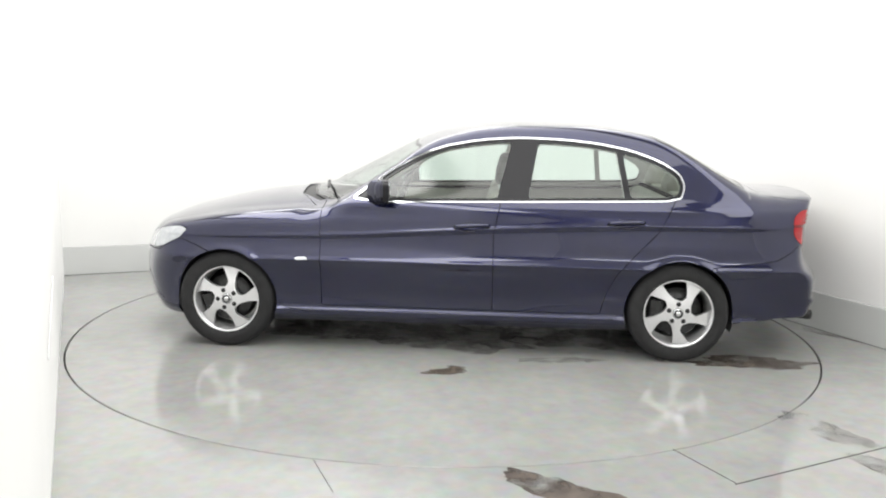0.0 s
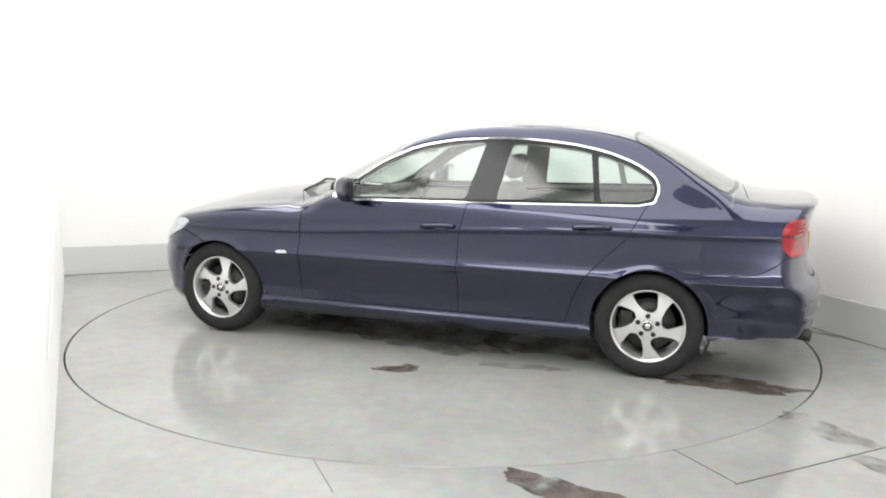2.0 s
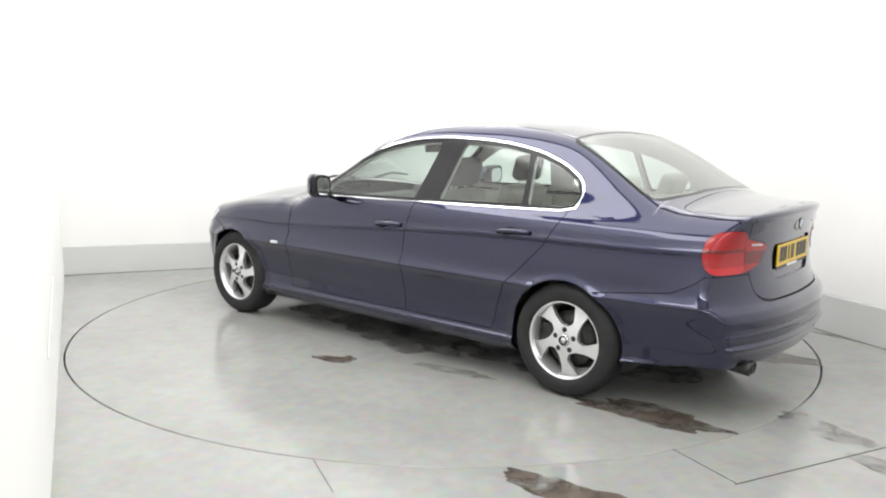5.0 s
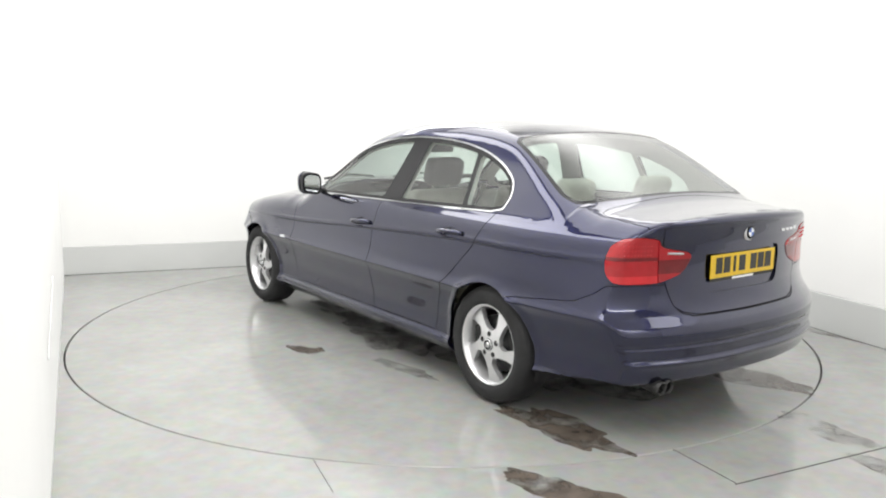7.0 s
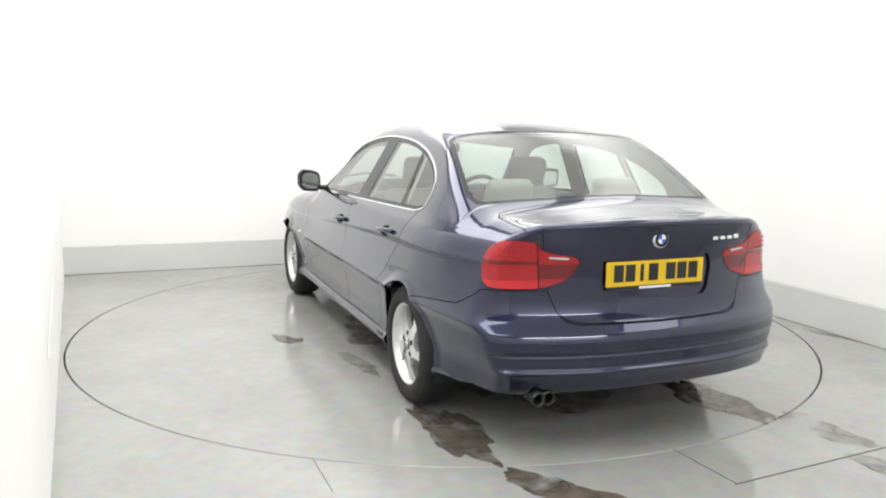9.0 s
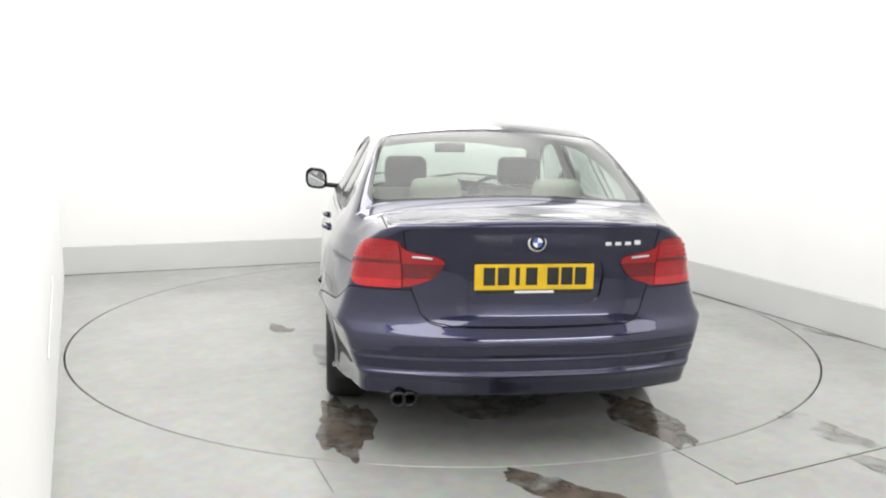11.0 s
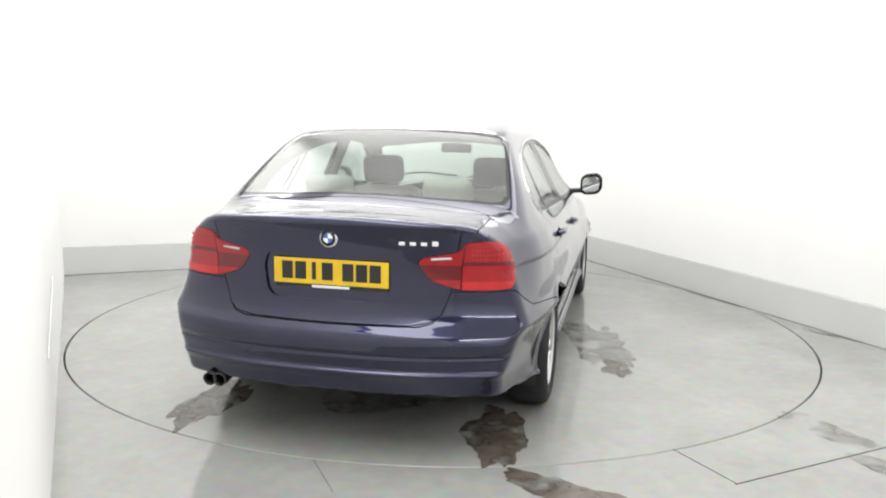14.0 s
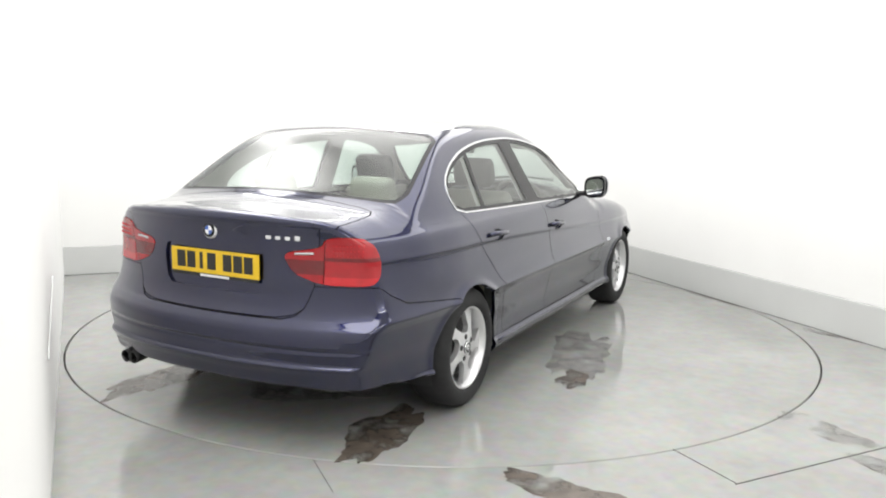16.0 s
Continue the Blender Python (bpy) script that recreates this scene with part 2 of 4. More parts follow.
put(part("wall_corner", cove_bm(0.7, 0.27, HIGH), WALL), "rounded white corner of the booth walls", "wall")
put(part("skirting_back", box_bm(LEFT, RIGHT + 0.03, BACK - 0.012, BACK + T, -0.02, 0.252, 0.004, 1), SKIRT), "low pale grey skirting along the back wall", "skirting")
put(part("skirting_right", box_bm(RIGHT - 0.012, RIGHT + T, FRONT, BACK - 0.014, -0.02, 0.265, 0.004, 1), SKIRT), "low pale grey skirting along the side wall", "skirting")


def strip(name, x0, y0, x1, y1, wide, mat, label, category, z=0.004):
    d = Vector((x1 - x0, y1 - y0)).normalized() * wide / 2
    return put(part(name, prism_bm([(x0 + d.y, y0 - d.x), (x1 + d.y, y1 - d.x), (x1 - d.y, y1 + d.x), (x0 - d.y, y0 + d.x)], -0.004, z), mat), label, category)


strip("floor_joint", 0.10, -2.86, RIGHT, -2.70, 0.0055, GROOVE, "dark joint between two floor plates", "joint", 0.002)
strip("floor_joint", 0.09, -2.48, 0.11, -2.855, 0.002, GROOVE, "fine joint at a floor plate's end", "joint", 0.002)
strip("floor_joint", -1.44, -2.04, -1.44, -2.36, 0.0016, GROOVE, "fine joint at a floor plate's end", "joint", 0.002)
strip("floor_joint", LEFT, BACK - 0.016, RIGHT, BACK - 0.016, 0.004, GROOVE, "dark joint at the foot of the skirting", "joint", 0.003)
strip("floor_joint", RIGHT - 0.016, -4.5, RIGHT - 0.016, BACK - 0.02, 0.0025, GROOVE, "dark joint at the foot of the skirting", "joint", 0.003)


cable = put(part("wall_cable", tube_bm([(-2.488, -.61, .593), (-2.477, -.95, .545), (-2.464, -1.35, .495), (-2.452, -1.71, .45)], .0035, 6), SKIRT), "thin grey cable clipped along the white wall", "cable", kind="")


def blot_bm(cx, cy, length, width, heading, seed, z0=-0.002, z1=0.0012, ragged=0.22):
    """An irregular patch, for wet stains and for painted shade."""
    pts = []
    h = radians(heading)
    for i in range(72):
        a = 2 * math.pi * i / 72
        k = 1 + ragged * noise.noise(Vector((math.cos(a) * 1.3 + seed * 7.1, math.sin(a) * 1.3, seed))) * 1.6 \
            + ragged * 0.7 * noise.noise(Vector((math.cos(a) * 5 + seed, math.sin(a) * 5, seed * 3.3)))
        x, y = length / 2 * k * math.cos(a), width / 2 * k * math.sin(a)
        pts.append((cx + x * math.cos(h) - y * math.sin(h), cy + x * math.sin(h) + y * math.cos(h)))
    return prism_bm(pts, z0, z1)


for bi, (bx, by, bl, bw, bh, bs, bmt, txt) in enumerate((
        (0.94, -2.54, 0.50, 0.20, -86, 3, DAMP_AND_SHADE, "damp grey patch on the booth floor"),
        (2.452, 0.02, 0.62, 0.028, -89, 14, WET, "dirty streak at the foot of the skirting"),
        (2.462, -1.28, 0.55, 0.030, -80, 15, WET, "dirty streak at the foot of the skirting"),
        (2.40, -1.16, 0.26, 0.035, -72, 16, DAMP_AND_SHADE, "dirty streak at the foot of the skirting"),
        (-0.62, -2.62, 0.42, 0.17, -58, 5, WET, "dark brown wet patch on the booth floor"),
        (-0.50, -2.80, 0.30, 0.20, -50, 6, WET, "dark brown wet patch on the booth floor"),
        (0.84, -2.99, 0.34, 0.16, -80, 9, DAMP_AND_SHADE, "damp grey patch on the booth floor"))):
    put(part("wet_patch", blot_bm(bx, by, bl, bw, bh, bs, z1=0.0008 + 0.0003 * bi), bmt), txt, "stain", kind="stuff")


# ---- the car's skin: one smooth solid, from its profile, plan and section ----
def along(keys):
    xs, vs = np.array([k[0] for k in keys], float), np.array([k[1] for k in keys], float)
    order = np.argsort(xs)
    xs, vs = xs[order], vs[order]
    d = np.diff(vs) / np.diff(xs)
    m = np.concatenate([[d[0]], np.where(d[:-1] * d[1:] > 0, 2 * d[:-1] * d[1:] / np.where(np.abs(d[:-1] + d[1:]) < 1e-9, 1, d[:-1] + d[1:]), 0), [d[-1]]])

    def value(x):
        x = np.clip(x, xs[0], xs[-1])
        i = np.clip(np.searchsorted(xs, x) - 1, 0, len(xs) - 2)
        h = xs[i + 1] - xs[i]
        t = (x - xs[i]) / h
        return ((1 + 2 * t) * (1 - t) ** 2 * vs[i] + t * (1 - t) ** 2 * h * m[i] + t * t * (3 - 2 * t) * vs[i + 1] + t * t * (t - 1) * h * m[i + 1])
    return value


top_line = along([(2.2, .60), (2.08, .715), (1.87, .815), (1.66, .873), (1.46, .918), (1.25, .95), (1.05, .972), (.93, .992), (.76, 1.07), (.44, 1.235), (.2, 1.35), (.05, 1.395),
                  (-.19, 1.434), (-.42, 1.448), (-.73, 1.449), (-.97, 1.434), (-1.22, 1.390), (-1.43, 1.310), (-1.67, 1.180), (-1.84, 1.090), (-1.95, 1.052), (-2.1, 1.036), (-2.4, 1.03)])
crown = along([(2.2, .03), (1.6, .06), (1.0, .075), (.75, .12), (.4, .11), (.1, .07), (-.3, .05), (-1.0, .042), (-1.3, .032), (-1.5, .045), (-1.8, .05), (-2.0, .03), (-2.4, .025)])
section = along([(.10, .79), (.17, .815), (.205, .842), (.235, .868), (.255, .868), (.278, .850), (.34, .849), (.45, .868), (.53, .888), (.560, .904), (.572, .9115), (.580, .913), (.590, .9080), (.60, .9022), (.615, .8955), (.635, .8885), (.66, .8820),
                 (.69, .8763), (.73, .8705), (.768, .8665), (.788, .8695), (.797, .8700), (.81, .8645), (.83, .8590), (.87, .850), (.92, .834), (.955, .81), (.975, .795), (1.1, .728), (1.25, .652), (1.4, .572), (1.6, .43)])
rearward = along([(2.2, 0), (-1.72, 0), (-2.15, 1), (-2.4, 1)])
taper = along([(.1, .045), (.25, .04), (.50, 0), (.60, 0), (.72, .03), (.92, .06), (1.1, .05), (1.6, 0)])
rise = along([(2.2, -.10), (.9, -.07), (-.3, .0), (-1.3, .04), (-2.3, .045)])
lift = along([(.1, 0), (.62, 0), (.72, 1), (.85, 1), (.95, 0), (1.6, 0)])
plan = along([(2.3, .70), (2.1, .80), (1.9, .895), (1.7, .952), (1.4, .99), (1.1, .997), (.7, .995), (0, 1.0), (-1.0, 1.0), (-1.45, .998), (-1.8, .967), (-2.05, .925), (-2.3, .86), (-2.5, .8)])
tail_line = along([(.10, 2.19), (.24, 2.28), (.275, 2.315), (.35, 2.345), (.385, 2.362), (.40, 2.345), (.452, 2.35), (.459, 2.344), (.466, 2.352), (.51, 2.352), (.54, 2.343), (.565, 2.322), (.59, 2.300), (.63, 2.279), (.68, 2.267),
                   (.80, 2.262), (.90, 2.270), (.97, 2.288), (1.01, 2.302), (1.05, 2.302), (1.4, 2.29)])
nose_line = along([(.10, 1.98), (.20, 2.07), (.30, 2.12), (.45, 2.145), (.55, 2.14), (.62, 2.12), (.72, 2.08), (1.0, 1.98), (1.4, 1.7)])
floor_line = along([(2.2, .24), (1.9, .19), (1.0, .175), (-.9, .175), (-1.3, .20), (-1.8, .255), (-2.3, .28)])


def smax(a, b, k):
    h = np.maximum(k - np.abs(a - b), 0) / k
    return np.maximum(a, b) + h * h * k / 4


def skin(p):
    """Negative inside the car's body. p: an array of points with y of either sign."""
    x, y, z = p[..., 0], np.abs(p[..., 1]), p[..., 2]
    past = np.clip(y - .6, 0, .25)
    top = z - (top_line(x) - crown(x) * ((np.minimum(y, .6) / .6) ** 2 + 3.333 * (past - 2 * past * past)))
    wide = section(z - rise(x) * lift(z)) * plan(x) * (1 - rearward(x) * taper(z))
    for wx in (REAR_AXLE, FRONT_AXLE):
        r = np.hypot(x - wx, z - HUB)
        wide = wide + .011 * np.exp(-((r - .328) / .026) ** 2) + .0015 * np.exp(-((r - .42) / .10) ** 2)
    side = (y - wide) * .95
    tail = -tail_line(z) - x + .17 * (y / .8) ** 2.6
    nose = x - nose_line(z) + .34 * (y / .85) ** 2.6
    f = smax(top, side, .10 - .04 * np.clip((z - 1.0) / .25, 0, 1))
    f = smax(f, tail * .97, .035)
    f = smax(f, nose * .9, .08)
    return smax(f, floor_line(x) - z, .02)


def skin_normal(p):
    e = 2e-3
    g = np.stack([skin(p + d) - skin(p - d) for d in (np.array([e, 0, 0]), np.array([0, e, 0]), np.array([0, 0, e]))], -1)
    return g / np.maximum(np.linalg.norm(g, axis=-1, keepdims=True), 1e-9)


def shoot(origin, way, far):
    """The first place where rays leave the body."""
    lo, hi = np.zeros(origin.shape[:-1]), np.full(origin.shape[:-1], far)
    found = np.zeros(origin.shape[:-1], bool)
    inside = skin(origin) < 0
    for k in range(1, 61):
        d = far * k / 60
        out = (skin(origin + way * d) > 0) & ~found
        hi = np.where(out, d, hi)
        lo = np.where(out, far * (k - 1) / 60, lo)
        found |= out
    for _ in range(24):
        mid = (lo + hi) / 2
        out = skin(origin + way * mid[..., None]) > 0
        hi, lo = np.where(out, mid, hi), np.where(out, lo, mid)
    return origin + way * ((lo + hi) / 2)[..., None], found & inside


def side_point(x, z, out=0.0):
    """The place on the left flank at x, z, moved out by some metres."""
    p, _ = shoot(np.array([[x, 0.0, z]]), np.array([[0.0, 1.0, 0.0]]), 1.2)
    return Vector(p[0] + skin_normal(p)[0] * out)


def tail_point(y, z, out=0.0):
    p, _ = shoot(np.array([[-1.6, y, z]]), np.array([[-1.0, 0.0, 0.0]]), 1.0)
    return Vector(p[0] + skin_normal(p)[0] * out)


class Skin:
    """Faces on the left half of the body, which fields cut into labelled panels."""

    def __init__(self):
        self.v, self.f, self.tag = np.zeros((0, 3)), [], []

    def grid(self, pts, good, tag):
        n0, (a, b) = len(self.v), good.shape
        self.v = np.concatenate([self.v, pts.reshape(-1, 3)])
        for i in range(a - 1):
            for j in range(b - 1):
                if good[i, j] and good[i + 1, j] and good[i + 1, j + 1] and good[i, j + 1]:
                    k = n0 + i * b + j
                    self.f.append((k, k + 1, k + b + 1, k + b)), self.tag.append(tag)

    def cut(self, field, inside, where, outside=None):
        """Faces tagged as one of where take the tag inside where field(points) < 0."""
        val = list(field(self.v))
        new_v, cache, faces, tags = [], {}, [], []
        base = len(self.v)
        for face, tag in zip(self.f, self.tag):
            if tag not in where:
                faces.append(face), tags.append(tag)
                continue
            s = [val[i] < 0 for i in face]
            if all(s):
                faces.append(face), tags.append(inside)
                continue
            if not any(s):
                faces.append(face), tags.append(outside or tag)
                continue
            a, b = [], []
            for q in range(len(face)):
                i, j = face[q], face[(q + 1) % len(face)]
                (a if val[i] < 0 else b).append(i)
                if (val[i] < 0) != (val[j] < 0):
                    key = (min(i, j), max(i, j))
                    if key not in cache:
                        t = val[key[0]] / (val[key[0]] - val[key[1]])
                        pi = self.v[key[0]] if key[0] < base else new_v[key[0] - base]
                        pj = self.v[key[1]] if key[1] < base else new_v[key[1] - base]
                        cache[key] = base + len(new_v)
                        new_v.append(pi + (pj - pi) * t), val.append(0.0)
                    a.append(cache[key]), b.append(cache[key])
            if len(a) > 2:
                faces.append(tuple(a)), tags.append(inside)
            if len(b) > 2:
                faces.append(tuple(b)), tags.append(outside or tag)
        if new_v:
            self.v = np.concatenate([self.v, np.array(new_v)])
        self.f, self.tag = faces, tags

    def drop(self, tag):
        keep = [i for i, t in enumerate(self.tag) if t != tag]
        self.f, self.tag = [self.f[i] for i in keep], [self.tag[i] for i in keep]

    def mesh(self, name, tags, mat, parent, sides=(1, -1), out=0.0, rim=0.0, label=""):
        """One mesh of the panels with these tags, on the sides given, moved out by some metres, with a folded rim of that depth."""
        tags = (tags,) if isinstance(tags, str) else tags
        faces = [f for f, t in zip(self.f, self.tag) if t in tags]
        ids = sorted({i for f in faces for i in f})
        slot = {i: k for k, i in enumerate(ids)}
        p = self.v[ids]
        n = skin_normal(p)
        p = p + n * out
        vs, ns, fs = [], [], []
        for s in sides:
            m, base = np.array([1, s, 1]), len(vs)
            vs += list(p * m)
            ns += list(n * m)
            loops = [tuple(base + slot[i] for i in f) for f in faces]
            fs += [l if s > 0 else l[::-1] for l in loops]
            if rim:
                count = {}
                for f in faces:
                    for q in range(len(f)):
                        e = (f[q], f[(q + 1) % len(f)])
                        k = (min(e), max(e))
                        count[k] = None if k in count else e
                low = {}
                for e in count.values():
                    if e is None or (abs(self.v[e[0]][1]) < 1e-4 and abs(self.v[e[1]][1]) < 1e-4):
                        continue
                    for i in e:
                        if i not in low:
                            low[i] = len(vs)
                            vs.append((p[slot[i]] - n[slot[i]] * rim) * m)
                            ns.append(n[slot[i]] * m)
                    quad = (base + slot[e[1]], base + slot[e[0]], low[e[0]], low[e[1]])
                    fs.append(quad if s > 0 else quad[::-1])
        me = bpy.data.meshes.new(name)
        me.from_pydata([tuple(v) for v in vs], [], fs)
        me.polygons.foreach_set("use_smooth", [True] * len(me.polygons))
        if not rim:
            me.normals_split_custom_set_from_vertices([tuple(v) for v in ns])
        else:
            flat = len(faces)
            per = []
            for k, poly in enumerate(me.polygons):
                folded = (k % (len(me.polygons) // len(sides))) >= flat
                per += [tuple(poly.normal) if folded else tuple(ns[v]) for v in poly.vertices]
            me.normals_split_custom_set(per)
        me.materials.append(mat)
        ob = new(name, me)
        ob.parent = parent
        return tagged(ob, label)


def polygon(points, u, v):
    """The signed distance to a polygon, negative inside."""
    pts = np.array(points, float)
    d, odd = np.full(u.shape, 1e9), np.zeros(u.shape, bool)
    for i in range(len(pts)):
        (ax, ay), (bx, by) = pts[i - 1], pts[i]
        ex, ey, wx, wy = bx - ax, by - ay, u - ax, v - ay
        t = np.clip((wx * ex + wy * ey) / (ex * ex + ey * ey), 0, 1)
        d = np.minimum(d, np.hypot(wx - ex * t, wy - ey * t))
        if ay != by:
            odd ^= ((ay > v) != (by > v)) & (u < ex * (v - ay) / ey + ax)
    return np.where(odd, -d, d)


def rounded(points, times=2, share=.2):
    """Cuts a polygon's corners, so that it runs in curves."""
    for _ in range(times):
        points = [q for i in range(len(points)) for a, b in [(points[i], points[(i + 1) % len(points)])]
                  for q in ((a[0] * (1 - share) + b[0] * share, a[1] * (1 - share) + b[1] * share), (a[0] * share + b[0] * (1 - share), a[1] * share + b[1] * (1 - share)))]
    return points


shoulder = along([(2.3, .56), (2.1, .60), (1.9, .68), (1.6, .78), (1.2, .85), (.8, .89), (-.3, .925), (-1.4, .95), (-2.4, .985)])


def upper(p):
    """Negative on the top of the body, positive on flanks, nose and tail."""
    return -np.minimum(p[:, 2] - shoulder(p[:, 0]), p[:, 0] + 2.235)


body = Skin()
levels = np.concatenate([np.arange(.165, .55, .0125), np.arange(.55, .82, .0065), np.arange(.82, .99, .0125), np.arange(.99, 1.045, .006)])
spine = np.concatenate([np.full(63, -1.7), np.arange(-1.7, 1.501, .022), np.full(39, 1.5)])
swing = np.concatenate([np.linspace(0, math.pi / 2, 64)[:-1], np.full(len(np.arange(-1.7, 1.501, .022)), math.pi / 2), np.linspace(math.pi / 2, math.pi, 40)[1:]])
ori = np.zeros((len(levels), len(spine), 3))
way = np.zeros_like(ori)
ori[..., 0], ori[..., 2] = spine[None], levels[:, None]
way[..., 0], way[..., 1] = -np.cos(swing)[None], np.sin(swing)[None]
pts, good = shoot(ori, way, 1.3)
body.grid(pts[:, ::-1], good[:, ::-1], "low")
body.cut(lambda p: -upper(p), "flank", ("low",), "trash")
stations = np.concatenate([np.arange(-2.252, -2.2, .012), np.arange(-2.2, 2.09, .02)])
ref = np.array([(0.95, .45)] + [(.93, z) for z in np.arange(.5, .95, .04)] + [(.82 - .5 * (z - .96), z) for z in np.arange(.96, 1.36, .016)] + [(y, 1.42 - .06 * y) for y in np.arange(.58, -.001, -.022)])
heart = along([(2.2, .45), (1.5, .6), (.5, .6), (-1.5, .6), (-2.0, .85), (-2.3, .92)])(stations)
ori = np.zeros((len(stations), len(ref), 3))
ori[..., 0], ori[..., 2] = stations[:, None], heart[:, None]
way = np.zeros_like(ori)
way[..., 1] = ref[None, :, 0]
way[..., 2] = ref[None, :, 1] - .6
way[:, -1, 1] = 0
way /= np.linalg.norm(way, axis=-1, keepdims=True)
pts, good = shoot(ori, way, 1.3)
body.grid(pts, good, "high")
body.cut(upper, "deck", ("high",), "trash")
body.drop("trash")

GAP = .0022


def panel(field, tag, where):
    """A panel inside a field, with a gap along its edge."""
    body.cut(lambda p: field(p) - GAP, "pending", where)
    body.cut(lambda p: field(p) + GAP, tag, ("pending",), "seam")


def wheel_arch(p):
    return np.minimum(np.hypot(p[:, 0] - FRONT_AXLE, p[:, 2] - HUB) - .322, np.hypot(p[:, 0] - REAR_AXLE, p[:, 2] - HUB) - .327)


body.cut(wheel_arch, "arch", ("flank",))
body.drop("arch")

DLO = rounded([(.625, .938), (.49, 1.045), (.29, 1.178), (.08, 1.272), (-.16, 1.318), (-.4, 1.335), (-.68, 1.328), (-.89, 1.308), (-1.09, 1.27), (-1.26, 1.21), (-1.375, 1.14),
               (-1.405, 1.07), (-1.375, .985), (-1.0, .974), (-.35, .958)], 1)


def dlo(p):
    return polygon(DLO, p[:, 0], p[:, 2])


def lean(p, x0, slope):
    return p[:, 0] - (x0 - slope * (p[:, 2] - .97))


body.cut(lambda p: np.maximum(dlo(p) - np.where(p[:, 2] < shoulder(p[:, 0]) + .045, .007, .0100), -(p[:, 1] - .4)), "chrome", ("deck", "flank"))
body.cut(dlo, "frame", ("chrome",))
body.cut(lambda p: np.maximum(dlo(p) + .020, np.maximum(-lean(p, -.275, .25), lean(p, .50, 0.0))), "front_glass", ("frame",))
body.cut(lambda p: np.maximum(dlo(p) + .020, np.maximum(lean(p, -.465, .18), -lean(p, -1.052, -.16))), "rear_glass", ("frame",))
body.cut(lambda p: np.maximum(dlo(p) + .020, lean(p, -1.088, -.16)), "quarter_glass", ("frame",))

SCREEN = rounded([(.30, -.2), (.27, .42), (.22, .54), (.30, .585), (.62, .665), (.70, .675), (.80, .60), (.93, .40), (1.0, -.2)], 1)
body.cut(lambda p: polygon(SCREEN, p[:, 0], p[:, 1]) - .018, "screen_edge", ("deck",))
body.cut(lambda p: polygon(SCREEN, p[:, 0], p[:, 1]), "windscreen", ("screen_edge",))
BACKLIGHT = rounded([(-1.235, -.2), (-1.245, .40), (-1.262, .575), (-1.50, .625), (-1.70, .664), (-1.772, .648), (-1.82, .35), (-1.835, -.2)], 1, .07)
body.cut(lambda p: polygon(BACKLIGHT, p[:, 0], p[:, 1]) - .022, "backlight_edge", ("deck",))
body.cut(lambda p: polygon(BACKLIGHT, p[:, 0], p[:, 1]), "backlight", ("backlight_edge",))


def round_tail(p):
    return p[:, 1] + p[:, 0] + 2.25


LAMP = rounded([(.380, .864), (.606, .895), (.616, .932), (.72, .943), (.84, .934), (.915, .900), (.950, .84), (.945, .775), (.90, .738), (.80, .731), (.60, .733), (.445, .775)], 2, .17)
body.cut(lambda p: polygon(LAMP, round_tail(p), p[:, 2]) - .0025 + 9 * (p[:, 0] > -1.9), "lamp_gap", ("flank",))
body.cut(lambda p: polygon(LAMP, round_tail(p), p[:, 2]), "outer_lamp", ("lamp_gap",))
split = lambda p: round_tail(p) - (.618 + .05 * (p[:, 2] - .85))
body.cut(lambda p: split(p) - .0025, "pending", ("outer_lamp",))
body.cut(lambda p: split(p) + .0025, "inner_lamp", ("pending",), "lamp_gap")

body.cut(lambda p: np.maximum(.852 - p[:, 2], p[:, 2] - .915), "lamp_led", ("outer_lamp",))
body.cut(lambda p: np.maximum(.836 - p[:, 2], p[:, 2] - .852), "lamp_line", ("outer_lamp",))
body.cut(lambda p: p[:, 2] - .768, "lamp_foot", ("outer_lamp",))
body.cut(lambda p: np.maximum(p[:, 2] - .838, .775 - p[:, 2]), "inner_dark", ("inner_lamp",))

LID = [(-.3, .578), (.36, .584), (.44, .598), (.482, .625), (.52, .726), (.545, .90), (.60, 1.2), (-.3, 1.2)]
lid = lambda p: np.where(p[:, 0] < -2.0, polygon(LID, p[:, 1], p[:, 2]), .5)
panel(lid, "lid", ("flank",))
RECESS = rounded([(-.3, .866), (.29, .866), (.312, .80), (.295, .70), (.262, .668), (-.3, .668)], 1, .12)
body.cut(lambda p: np.where(p[:, 0] < -2.1, polygon(RECESS, p[:, 1], p[:, 2]), .5), "recess", ("lid",))
LID_TOP = [(-3, -.3), (-3, .592), (-1.95, .632), (-1.885, .60), (-1.862, -.3)]
lid_top = lambda p: polygon(LID_TOP, p[:, 0], p[:, 1])
panel(lid_top, "lid", ("deck",))
BUMPER = [(-.3, .574), (.36, .580), (.44, .594), (.484, .618), (.522, .724), (.94, .726), (1.0, .69), (1.13, .64), (1.60, .595), (1.60, 0), (-.3, 0)]
bumper = lambda p: np.where(p[:, 0] < -1.55, polygon(BUMPER, round_tail(p), p[:, 2]), .5)
panel(bumper, "rear_bumper", ("flank",))

